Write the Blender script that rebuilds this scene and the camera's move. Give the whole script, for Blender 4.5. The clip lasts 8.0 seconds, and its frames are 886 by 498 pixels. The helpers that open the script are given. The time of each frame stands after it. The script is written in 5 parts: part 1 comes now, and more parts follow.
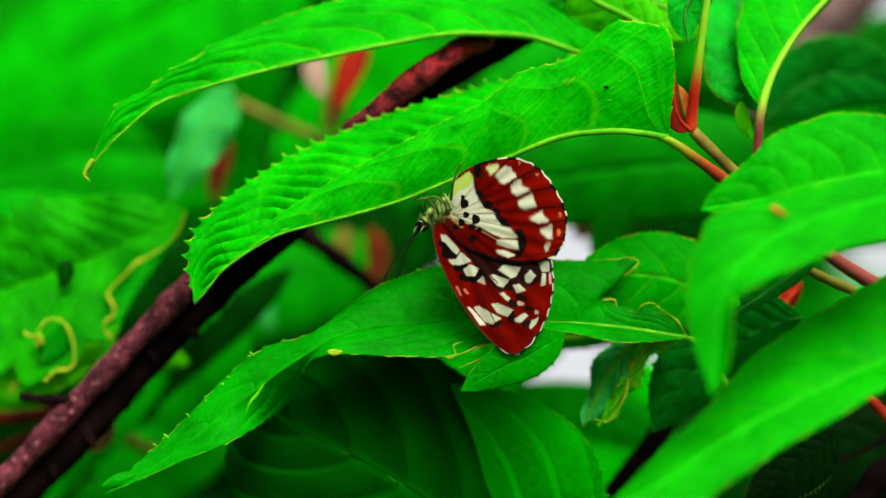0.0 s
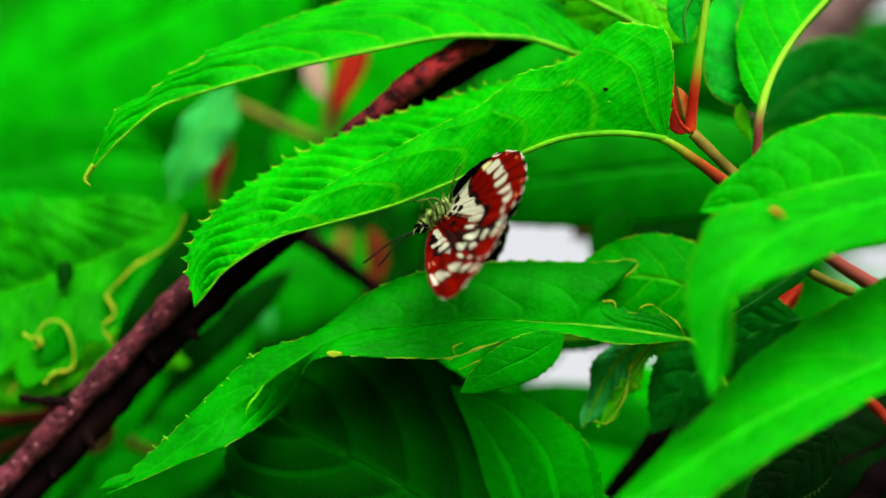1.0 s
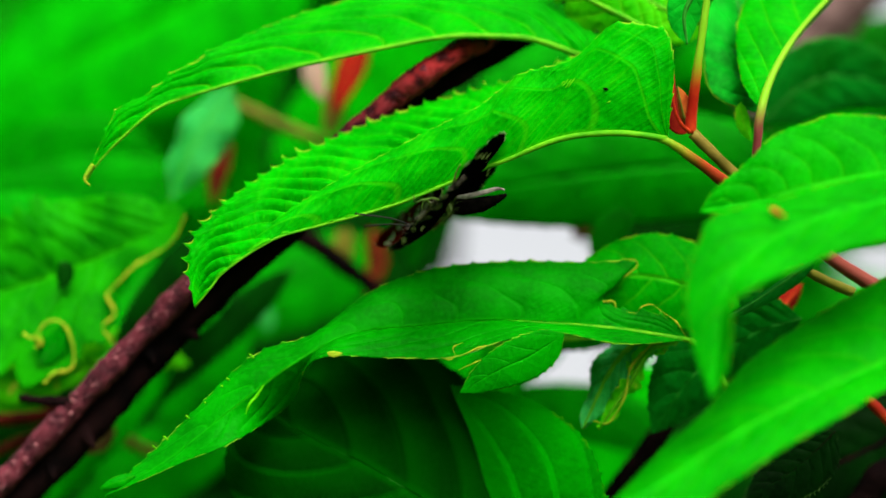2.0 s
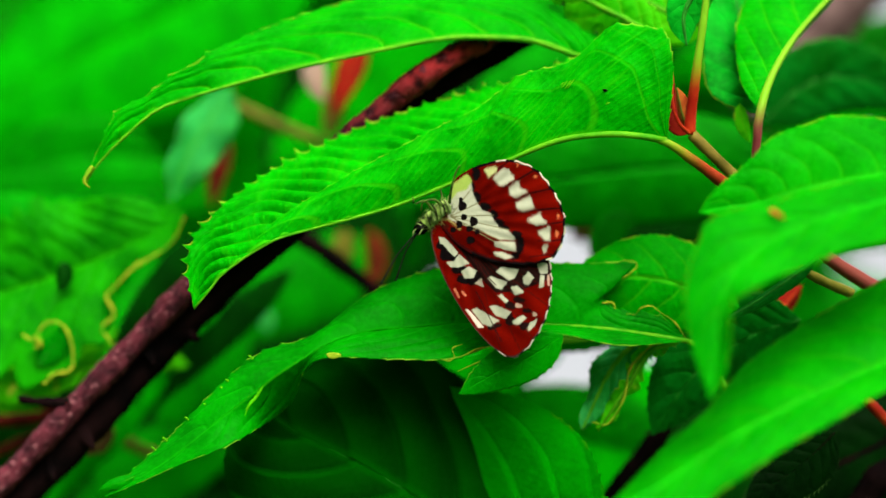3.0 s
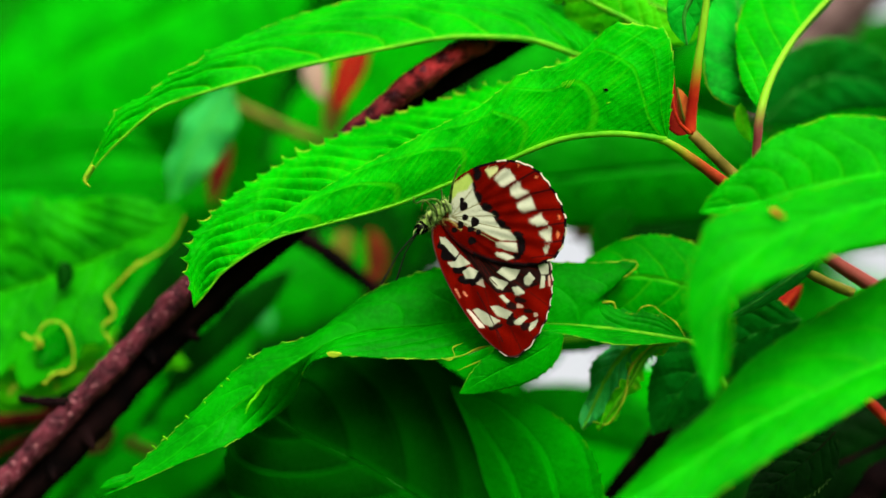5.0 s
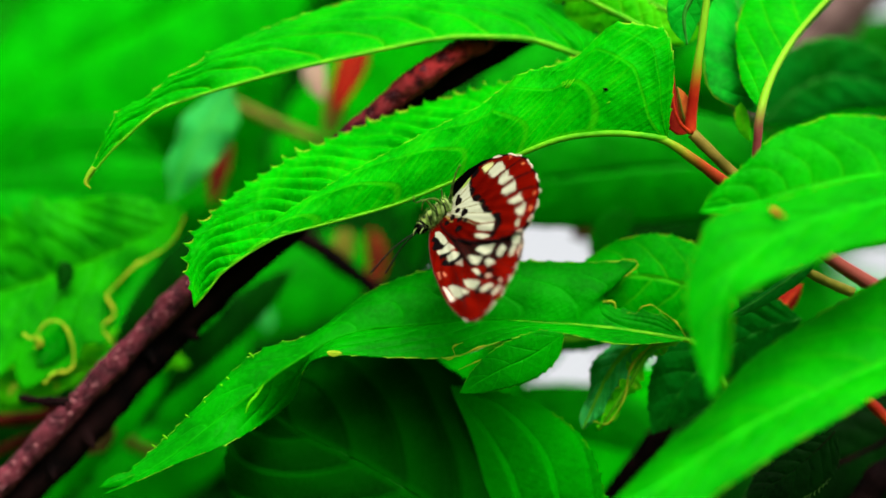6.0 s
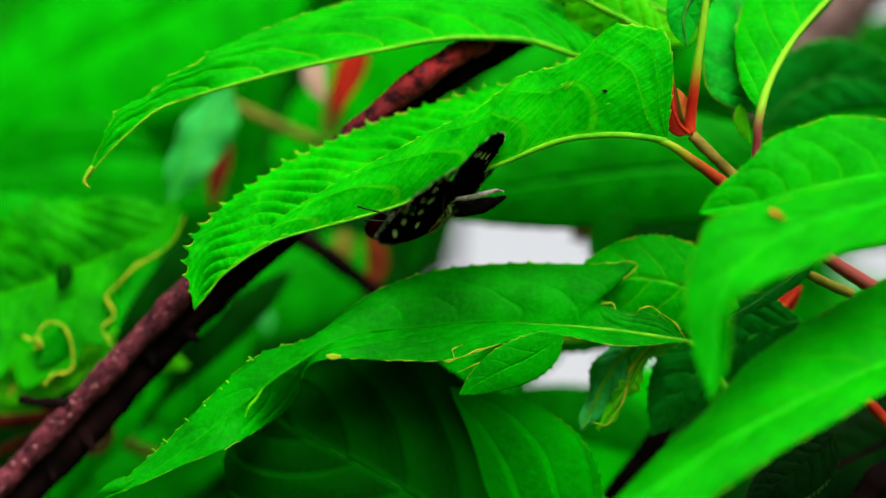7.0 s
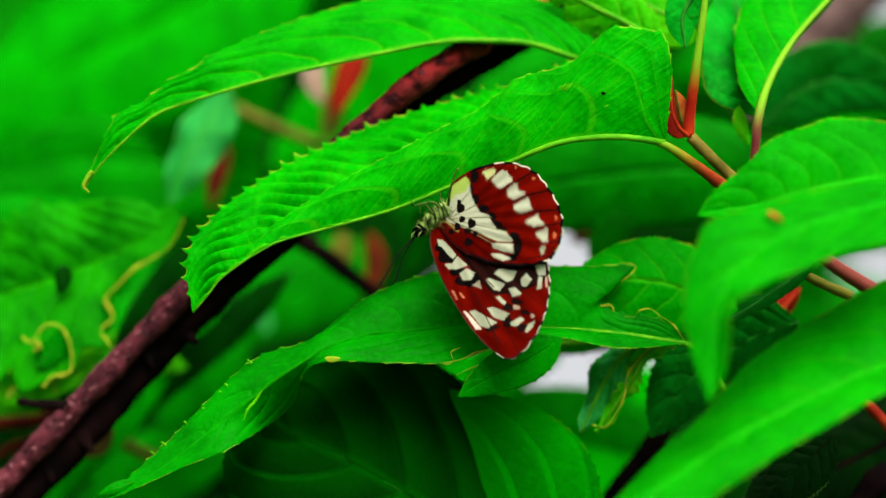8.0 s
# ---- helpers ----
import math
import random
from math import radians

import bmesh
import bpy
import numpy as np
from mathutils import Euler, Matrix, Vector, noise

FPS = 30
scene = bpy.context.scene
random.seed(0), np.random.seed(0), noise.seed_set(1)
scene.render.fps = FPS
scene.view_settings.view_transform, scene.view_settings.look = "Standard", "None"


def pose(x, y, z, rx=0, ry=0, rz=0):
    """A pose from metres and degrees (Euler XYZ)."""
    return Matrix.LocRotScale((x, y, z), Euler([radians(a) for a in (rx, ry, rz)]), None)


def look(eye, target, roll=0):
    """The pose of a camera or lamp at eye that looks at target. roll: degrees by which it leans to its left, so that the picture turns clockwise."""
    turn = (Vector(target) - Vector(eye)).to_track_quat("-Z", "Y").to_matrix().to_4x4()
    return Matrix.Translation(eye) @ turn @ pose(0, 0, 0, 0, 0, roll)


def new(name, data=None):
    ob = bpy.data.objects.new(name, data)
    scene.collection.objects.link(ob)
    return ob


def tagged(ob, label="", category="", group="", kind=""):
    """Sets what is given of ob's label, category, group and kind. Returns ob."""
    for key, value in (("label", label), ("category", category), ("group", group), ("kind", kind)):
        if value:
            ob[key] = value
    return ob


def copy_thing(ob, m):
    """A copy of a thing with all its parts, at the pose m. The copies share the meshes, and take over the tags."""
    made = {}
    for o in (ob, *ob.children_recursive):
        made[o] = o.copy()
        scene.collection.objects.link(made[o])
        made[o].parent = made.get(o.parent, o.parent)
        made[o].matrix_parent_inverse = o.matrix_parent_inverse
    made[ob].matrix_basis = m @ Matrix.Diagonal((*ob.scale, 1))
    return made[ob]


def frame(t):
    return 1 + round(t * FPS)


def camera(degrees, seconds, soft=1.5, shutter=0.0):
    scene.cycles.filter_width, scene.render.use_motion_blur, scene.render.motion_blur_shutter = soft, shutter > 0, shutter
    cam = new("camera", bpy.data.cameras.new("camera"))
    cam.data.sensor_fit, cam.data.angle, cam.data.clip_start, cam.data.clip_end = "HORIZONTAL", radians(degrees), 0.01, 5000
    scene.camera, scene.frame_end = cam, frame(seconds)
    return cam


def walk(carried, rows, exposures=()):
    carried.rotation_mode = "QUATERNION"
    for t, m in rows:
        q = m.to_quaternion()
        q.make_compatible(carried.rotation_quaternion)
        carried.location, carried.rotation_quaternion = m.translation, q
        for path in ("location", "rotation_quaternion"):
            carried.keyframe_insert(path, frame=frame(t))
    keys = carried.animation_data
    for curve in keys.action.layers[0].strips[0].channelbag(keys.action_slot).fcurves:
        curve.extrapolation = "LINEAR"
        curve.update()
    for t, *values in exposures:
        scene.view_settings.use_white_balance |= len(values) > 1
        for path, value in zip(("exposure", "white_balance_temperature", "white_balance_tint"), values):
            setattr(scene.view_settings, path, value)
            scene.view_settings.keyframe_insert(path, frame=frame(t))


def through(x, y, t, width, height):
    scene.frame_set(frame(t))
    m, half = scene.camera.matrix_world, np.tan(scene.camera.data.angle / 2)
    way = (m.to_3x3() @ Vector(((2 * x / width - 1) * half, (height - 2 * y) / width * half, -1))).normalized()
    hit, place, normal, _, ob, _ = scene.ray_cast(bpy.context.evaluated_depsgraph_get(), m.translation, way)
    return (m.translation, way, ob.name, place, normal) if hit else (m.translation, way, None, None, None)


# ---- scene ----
# A butterfly under a leaf of a shrub. The place is laid out in millimetres in the shrub's own frame:
# u to the right, v up, w away; it leans back by 15 degrees and hangs 1.75 m over the ground.
SITE = pose(0, 0, 1.75, 15)
MM = 0.001
cam = camera(24, 8.0, soft=1.5, shutter=0.6)
cam.data.dof.use_dof = True
cam.data.dof.focus_distance = 0.448
cam.data.dof.aperture_fstop = 4.6

# seconds, sideways drift in mm, turn to the left and upward tilt in degrees
SWAY = [(0.0, 0.0, 0.0, 0.0), (0.5, 0.06, 0.003, 0.023), (1.0, 0.22, 0.011, 0.045), (1.5, 0.15, 0.008, 0.04),
        (3.0, 0.46, 0.024, 0.078), (3.5, 0.53, 0.027, 0.098), (4.0, 0.31, 0.016, 0.078), (4.5, 0.31, 0.016, 0.075),
        (6.0, 0.25, 0.013, 0.055), (6.5, 0.4, 0.021, 0.092), (7.0, 0.46, 0.024, 0.092), (7.5, 0.62, 0.032, 0.117),
        (8.0, 0.93, 0.048, 0.148)]
walk(cam, [(t, SITE @ pose(dx * MM, -0.45, 0, 90 + tilt, 0, turn)) for t, dx, turn, tilt in SWAY],
     [(0.0, 0.76), (1.0, 0.77), (1.7, 0.77), (3.0, 0.71), (3.5, 0.72), (4.5, 0.76), (6.5, 0.79), (7.0, 0.69), (7.5, 0.62), (8.0, 0.60)])

# ---------------------------------------------------------------- world and light
world = bpy.data.worlds.new("sky")
scene.world = world
world.use_nodes = True
wn = world.node_tree
sky = wn.nodes.new("ShaderNodeTexSky")
sky.sky_type = "NISHITA"
sky.sun_disc = False
sky.sun_elevation, sky.sun_rotation = radians(44), radians(165)
sky.air_density, sky.dust_density, sky.ozone_density = 1.0, 6.0, 0.6
wn.nodes["Background"].inputs["Strength"].default_value = 0.14
cloud = wn.nodes.new("ShaderNodeHueSaturation")  # an overcast, greyer sky
cloud.inputs["Saturation"].default_value = 0.12
wn.links.new(sky.outputs[0], cloud.inputs["Color"])
wn.links.new(cloud.outputs[0], wn.nodes["Background"].inputs["Color"])
sun = new("sun", bpy.data.lights.new("sun", "SUN"))
sun.data.energy, sun.data.angle, sun.data.color = 4.8, radians(50), (1.0, 0.96, 0.88)
sun.matrix_world = look((0.22, -0.85, 0.85), (0, 0, 0))


# ---------------------------------------------------------------- materials
def nodes_of(name):
    mat = bpy.data.materials.new(name)
    mat.use_nodes = True
    nt = mat.node_tree
    return mat, nt, nt.nodes["Principled BSDF"], nt.nodes["Material Output"]


def mth(nt, op, a, b=None, c=None):
    n = nt.nodes.new("ShaderNodeMath")
    n.operation = op
    for i, v in enumerate((a, b, c)):
        if v is None:
            continue
        if isinstance(v, (int, float)):
            n.inputs[i].default_value = v
        else:
            nt.links.new(v, n.inputs[i])
    return n.outputs[0]


def mix(nt, fac, a, b, blend="MIX"):
    n = nt.nodes.new("ShaderNodeMix")
    n.data_type, n.blend_type = "RGBA", blend
    for sock, v in ((n.inputs[0], fac), (n.inputs[6], a), (n.inputs[7], b)):
        if isinstance(v, (int, float)):
            sock.default_value = v
        elif isinstance(v, tuple):
            sock.default_value = (*v, 1)
        else:
            nt.links.new(v, sock)
    return n.outputs[2]


def ramp(nt, v, lo, hi):
    n = nt.nodes.new("ShaderNodeMapRange")
    n.interpolation_type = "SMOOTHSTEP"
    n.inputs[1].default_value, n.inputs[2].default_value = lo, hi
    nt.links.new(v, n.inputs[0])
    return n.outputs[0]


def tex(nt, scale, detail=3.0, coords=None, kind="ShaderNodeTexNoise"):
    n = nt.nodes.new(kind)
    n.inputs["Scale"].default_value = scale
    if kind == "ShaderNodeTexNoise":
        n.inputs["Detail"].default_value = detail
    if coords is None:
        coords = nt.nodes.new("ShaderNodeTexCoord").outputs["Object"]
    nt.links.new(coords, n.inputs["Vector"])
    return n.outputs["Fac" if kind == "ShaderNodeTexNoise" else "Distance"]


def leaf_mat(name, dark, light, vein, through=0.35, rough=0.42, edge=(0.35, 0.42, 0.02), spots=0.0, net=1.0, rim=0.45, gloss=0.012, panel_shade=0.0, lines=0.5):
    """A leaf: two greens in patches, pale veins by the blade's own coordinates, a pale rim, light passing through."""
    mat, nt, bsdf, out = nodes_of(name)
    uv = nt.nodes.new("ShaderNodeUVMap")
    sep = nt.nodes.new("ShaderNodeSeparateXYZ")
    nt.links.new(uv.outputs[0], sep.inputs[0])
    u, v = sep.outputs[0], sep.outputs[1]
    patch = tex(nt, 90, 4)
    fine = tex(nt, 900, 3)
    col = mix(nt, ramp(nt, patch, 0.3, 0.72), dark, light)
    col = mix(nt, mth(nt, "MULTIPLY", ramp(nt, fine, 0.35, 0.75), 0.22), col, tuple(min(1, c * 1.7 + 0.004) for c in light))
    blade = nt.nodes.new("ShaderNodeUVMap")
    blade.uv_map = "Blade"
    uv.uv_map = "UVMap"
    cells = tex(nt, 1.0, 2.5, blade.outputs[0])
    far = mth(nt, "ABSOLUTE", mth(nt, "SUBTRACT", mth(nt, "FRACT", mth(nt, "ADD", u, 0.5)), 0.5))
    line = mth(nt, "SUBTRACT", 1.0, ramp(nt, far, 0.015, 0.07))
    line = mth(nt, "MULTIPLY", line, mth(nt, "SUBTRACT", 1.0, mth(nt, "MULTIPLY", ramp(nt, v, 0.3, 1.0), 0.75)))
    # shading of the folds between veins, painted as a gradient across each one
    if panel_shade:
        col = mix(nt, mth(nt, "MULTIPLY", mth(nt, "MULTIPLY", mth(nt, "POWER", mth(nt, "FRACT", u), 1.4), mth(nt, "SUBTRACT", 1.0, ramp(nt, mth(nt, "FRACT", u), 0.86, 1.0))), panel_shade), col, vein)
    rib = mth(nt, "SUBTRACT", 1.0, ramp(nt, v, 0.02, 0.07))
    vein_f = mth(nt, "MAXIMUM", mth(nt, "MULTIPLY", line, lines), mth(nt, "MULTIPLY", rib, 0.6))
    col = mix(nt, vein_f, col, vein)
    col = mix(nt, mth(nt, "MULTIPLY", ramp(nt, v, 0.972, 0.998), mth(nt, "MULTIPLY", ramp(nt, tex(nt, 260, 3), 0.42, 0.62), rim)), col, edge)
    col = mix(nt, mth(nt, "MULTIPLY", mth(nt, "MULTIPLY", ramp(nt, cells, 0.44, 0.68), ramp(nt, patch, 0.35, 0.7)), 0.30 * net), col, vein)
    if spots:
        sp = tex(nt, 170, 2)
        col = mix(nt, mth(nt, "MULTIPLY", ramp(nt, sp, 0.72 - 0.12 * spots, 0.78 - 0.1 * spots), 0.8), col, (0.42, 0.4, 0.03))
    nt.links.new(col, bsdf.inputs["Base Color"])
    bsdf.inputs["Roughness"].default_value = rough
    bsdf.inputs["Specular IOR Level"].default_value = gloss
    h = mth(nt, "ADD", mth(nt, "MULTIPLY", cells, 2.1 * net), mth(nt, "ADD", mth(nt, "ADD", mth(nt, "MULTIPLY", fine, 0.6), mth(nt, "MULTIPLY", tex(nt, 380, 3), 1.4)), mth(nt, "MULTIPLY", line, -0.6)))
    bump = nt.nodes.new("ShaderNodeBump")
    bump.inputs["Strength"].default_value, bump.inputs["Distance"].default_value = 0.4, 0.0005
    nt.links.new(h, bump.inputs["Height"])
    nt.links.new(bump.outputs[0], bsdf.inputs["Normal"])
    tr = nt.nodes.new("ShaderNodeBsdfTranslucent")
    nt.links.new(mix(nt, 0.35, col, tuple(min(1.0, c * 1.5) for c in light)), tr.inputs["Color"])
    nt.links.new(bump.outputs[0], tr.inputs["Normal"])
    ms = nt.nodes.new("ShaderNodeMixShader")
    ms.inputs[0].default_value = through
    nt.links.new(bsdf.outputs[0], ms.inputs[1])
    nt.links.new(tr.outputs[0], ms.inputs[2])
    nt.links.new(ms.outputs[0], out.inputs["Surface"])
    return mat


def bark_mat(name, dark, light, scale=160, rough=0.75, bump_mm=0.8, pale=None, fade=None, gloss=0.05):
    """Bark or stem skin: two colours in blotches, pale pores, fine relief."""
    mat, nt, bsdf, out = nodes_of(name)
    a, b = tex(nt, scale, 5), tex(nt, scale * 5, 4)
    col = mix(nt, ramp(nt, a, 0.32, 0.7), dark, light)
    if pale:
        col = mix(nt, mth(nt, "MULTIPLY", ramp(nt, b, 0.6, 0.7), 0.7), col, pale)
    if fade:
        axis, lo, hi, end = fade
        sep = nt.nodes.new("ShaderNodeSeparateXYZ")
        nt.links.new(nt.nodes.new("ShaderNodeTexCoord").outputs["Generated"], sep.inputs[0])
        if pale:
            end = mix(nt, ramp(nt, a, 0.36, 0.56), tuple(c * 0.08 for c in end), end)
        col = mix(nt, ramp(nt, sep.outputs[axis], lo, hi), col, end)
    nt.links.new(col, bsdf.inputs["Base Color"])
    bsdf.inputs["Roughness"].default_value = rough
    bsdf.inputs["Specular IOR Level"].default_value = gloss
    bump = nt.nodes.new("ShaderNodeBump")
    bump.inputs["Strength"].default_value, bump.inputs["Distance"].default_value = 0.6, bump_mm * MM
    nt.links.new(mth(nt, "ADD", a, mth(nt, "MULTIPLY", b, 0.5)), bump.inputs["Height"])
    nt.links.new(bump.outputs[0], bsdf.inputs["Normal"])
    return mat


def painted_mat(name, rough=0.9, through=0.15):
    """Wing scales: the colours lie on the mesh, with a fine grain over them."""
    mat, nt, bsdf, out = nodes_of(name)
    att = nt.nodes.new("ShaderNodeAttribute")
    att.attribute_name = "scales"
    grain = tex(nt, 3500, 2)
    col = mix(nt, mth(nt, "MULTIPLY", ramp(nt, grain, 0.4, 0.8), 0.2), att.outputs["Color"], (0.0, 0.0, 0.0))
    nt.links.new(col, bsdf.inputs["Base Color"])
    bsdf.inputs["Roughness"].default_value = rough
    bsdf.inputs["Specular IOR Level"].default_value = 0.0
    bump = nt.nodes.new("ShaderNodeBump")
    bump.inputs["Strength"].default_value, bump.inputs["Distance"].default_value = 0.3, 0.0001
    nt.links.new(grain, bump.inputs["Height"])
    nt.links.new(bump.outputs[0], bsdf.inputs["Normal"])
    tr = nt.nodes.new("ShaderNodeBsdfTranslucent")
    nt.links.new(col, tr.inputs["Color"])
    ms = nt.nodes.new("ShaderNodeMixShader")
    ms.inputs[0].default_value = through
    nt.links.new(bsdf.outputs[0], ms.inputs[1])
    nt.links.new(tr.outputs[0], ms.inputs[2])
    nt.links.new(ms.outputs[0], out.inputs["Surface"])
    return mat


GREEN = leaf_mat("leaf_bright", (0.0003, 0.23, 0.0003), (0.001, 0.40, 0.0003), (0.055, 0.48, 0.003), through=0.5, rim=0.85, net=0.85, lines=0.32, gloss=0.012, edge=(0.42, 0.5, 0.03))
GREEN_FRESH = leaf_mat("leaf_fresh", (0.0003, 0.24, 0.0003), (0.001, 0.36, 0.0003), (0.05, 0.42, 0.003), through=0.5, rim=1.0, net=0.5, lines=0.45, edge=(0.42, 0.5, 0.03))
GREEN_NEAR = leaf_mat("leaf_near", (0.0003, 0.215, 0.0003), (0.002, 0.335, 0.0003), (0.03, 0.38, 0.002), through=0.5, rim=0.6, net=0.4, lines=0.3, edge=(0.3, 0.42, 0.02))
GREEN_MID = leaf_mat("leaf_mid", (0.0003, 0.12, 0.0003), (0.0005, 0.23, 0.0003), (0.004, 0.28, 0.001), through=0.4, net=0.3, rim=0.9, lines=0.2, edge=(0.28, 0.54, 0.03))
# shaded and lit copies of one leaf's green, the light put into the colour
GREEN_SHADED = leaf_mat("leaf_shaded", (0.0002, 0.018, 0.0002), (0.0003, 0.034, 0.0003), (0.0004, 0.08, 0.0004), through=0.3, rim=0.0, net=0.1, panel_shade=0.6, lines=0.1, gloss=0.0)
GREEN_LIT = leaf_mat("leaf_lit", (0.0003, 0.14, 0.0003), (0.0005, 0.20, 0.0003), (0.0006, 0.26, 0.0005), through=0.3, rim=0.1, net=0.15, panel_shade=0.35, lines=0.0, gloss=0.0)
# dark green, deepened to carry the shade of leaves at the right
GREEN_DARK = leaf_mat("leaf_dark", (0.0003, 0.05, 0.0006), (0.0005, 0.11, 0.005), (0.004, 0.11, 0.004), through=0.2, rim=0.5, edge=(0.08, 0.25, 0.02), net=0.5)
GREEN_BLUE = leaf_mat("leaf_bluish", (0.0003, 0.11, 0.003), (0.002, 0.33, 0.010), (0.01, 0.26, 0.01), through=0.35, rim=0.5, net=0.6, lines=0.2)
GREEN_TEAL = leaf_mat("leaf_teal", (0.0008, 0.17, 0.006), (0.022, 0.30, 0.055), (0.06, 0.38, 0.02), through=0.25, rough=0.35, rim=0.7)
GREEN_LIME = leaf_mat("leaf_lime", (0.008, 0.30, 0.0003), (0.06, 0.50, 0.001), (0.16, 0.5, 0.008), through=0.5, spots=0.45, rim=0.8)
FAR_BRIGHT = leaf_mat("far_bright", (0.0003, 0.22, 0.0003), (0.0005, 0.38, 0.0003), (0.004, 0.42, 0.0003), through=0.45, rim=0.1, edge=(0.05, 0.45, 0.003))
FAR_MID = leaf_mat("far_mid", (0.0003, 0.13, 0.0003), (0.0005, 0.24, 0.0003), (0.001, 0.26, 0.0003), through=0.4, rim=0.1, edge=(0.05, 0.35, 0.003))
FAR_LIME = leaf_mat("far_lime", (0.0005, 0.12, 0.0003), (0.008, 0.31, 0.0006), (0.02, 0.38, 0.001), through=0.5, rim=0.0, net=0.6, lines=0.2, edge=(0.36, 0.4, 0.02))
FAR_SOFT = leaf_mat("far_soft", (0.0003, 0.12, 0.0003), (0.0005, 0.20, 0.0003), (0.0005, 0.2, 0.0003), through=0.3, rim=0.0)
# far leaf green with half, deepest and full shade put into the colour
FAR_HALF_SHADE = leaf_mat("far_half_shade", (0.0003, 0.05, 0.0003), (0.0005, 0.11, 0.0003), (0.0005, 0.12, 0.0003), through=0.3, rim=0.0)
FAR_DEEP_SHADE = leaf_mat("far_deep_shade", (0.0005, 0.005, 0.0004), (0.0006, 0.012, 0.0005), (0.0006, 0.014, 0.0006), through=0.1, rim=0.7, net=0.1, edge=(0.16, 0.3, 0.08))
FAR_SHADED = leaf_mat("far_shaded", (0.0005, 0.016, 0.0005), (0.0003, 0.036, 0.0003), (0.0003, 0.036, 0.0003), through=0.25, rim=0.0)
RIB_SOFT = bark_mat("rib_soft", (0.001, 0.26, 0.0005), (0.004, 0.36, 0.001), 300, 0.7, 0.2)
RIB = bark_mat("rib_green", (0.03, 0.20, 0.002), (0.075, 0.28, 0.004), 300, 0.6, 0.2)
RIB_MID = bark_mat("rib_mid", (0.002, 0.17, 0.001), (0.006, 0.25, 0.002), 300, 0.6, 0.2)
RIB_DARK = bark_mat("rib_shade", (0.008, 0.10, 0.006), (0.016, 0.16, 0.01), 300, 0.5, 0.2)
STEM_RED = bark_mat("stem_red", (0.20, 0.008, 0.003), (0.32, 0.03, 0.006), 200, 0.45, 0.3)
STALK_UP = bark_mat("stalk_red_to_green", (0.22, 0.008, 0.003), (0.34, 0.03, 0.006), 200, 0.45, 0.3, fade=(2, 0.25, 0.5, (0.12, 0.30, 0.008)))
STALK_PINK = bark_mat("stalk_pink_to_green", (0.17, 0.03, 0.03), (0.26, 0.06, 0.05), 200, 0.45, 0.3, fade=(2, 0.2, 0.42, (0.12, 0.30, 0.008)))
STALK_MAIN = bark_mat("stalk_green_to_red", (0.12, 0.010, 0.003), (0.2, 0.028, 0.006), 200, 0.45, 0.3, fade=(0, 0.75, 0.0, (0.08, 0.30, 0.006)))
TWIG_FADE = bark_mat("twig_olive_to_red", (0.06, 0.05, 0.006), (0.13, 0.10, 0.014), 200, 0.55, 0.3, fade=(0, 0.3, 0.5, (0.14, 0.03, 0.02)))
STEM_OLIVE = bark_mat("stem_olive", (0.05, 0.055, 0.004), (0.11, 0.105, 0.01), 200, 0.55, 0.3)
BARK = bark_mat("bark_branch", (0.02, 0.004, 0.006), (0.10, 0.018, 0.026), 300, 0.8, 4.0, pale=(0.30, 0.11, 0.13), fade=(2, 0.966, 0.992, (0.36, 0.018, 0.014)))
BARK_GREY = bark_mat("bark_grey", (0.04, 0.022, 0.02), (0.11, 0.07, 0.062), 150, 0.85, 1.5)
BARK_PALE = bark_mat("bark_pore", (0.16, 0.05, 0.055), (0.30, 0.11, 0.12), 400, 0.8, 0.5)
# near-black for dark stems and for the shade under the reddish branch
BARK_DARK_AND_SHADE = bark_mat("bark_dark_and_shade", (0.002, 0.0015, 0.0015), (0.007, 0.003, 0.003), 150, 0.85, 1.0, gloss=0.0)
EARTH = bark_mat("earth_grass", (0.02, 0.07, 0.01), (0.05, 0.12, 0.02), 3, 0.95, 20)
DRY = bark_mat("dry_red", (0.08, 0.002, 0.001), (0.20, 0.008, 0.002), 120, 0.7, 0.6)
DRY_DIM = bark_mat("dry_red_brown", (0.04, 0.004, 0.001), (0.15, 0.02, 0.004), 120, 0.7, 0.6)
DRY_PALE = bark_mat("dry_pale", (0.16, 0.09, 0.05), (0.30, 0.20, 0.15), 80, 0.8, 0.6)
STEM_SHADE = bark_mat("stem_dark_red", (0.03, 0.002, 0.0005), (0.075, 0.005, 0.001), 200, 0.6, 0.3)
DRY_ORANGE = bark_mat("dry_orange", (0.22, 0.03, 0.004), (0.36, 0.10, 0.012), 200, 0.6, 0.3)
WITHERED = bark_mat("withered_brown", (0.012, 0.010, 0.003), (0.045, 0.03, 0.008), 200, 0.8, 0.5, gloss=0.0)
GOLD = bark_mat("withered_gold", (0.10, 0.24, 0.005), (0.26, 0.28, 0.012), 300, 0.8, 0.6)
PALE = bark_mat("belly_pale", (0.02, 0.018, 0.015), (0.30, 0.27, 0.23), 500, 0.85, 0.2)
SCALES = painted_mat("wing_scales")
FUR = bark_mat("fur_pale", (0.003, 0.008, 0.001), (0.24, 0.36, 0.07), 650, 0.9, 0.3)
FUR_DARK = bark_mat("fur_dark", (0.0005, 0.0005, 0.0004), (0.003, 0.0025, 0.002), 900, 0.9, 0.3, gloss=0.0)
LEG = bark_mat("leg_green", (0.008, 0.025, 0.003), (0.06, 0.12, 0.012), 700, 0.7, 0.1)
LEG_PALE = bark_mat("leg_pale", (0.05, 0.10, 0.015), (0.22, 0.28, 0.09), 600, 0.8, 0.1)
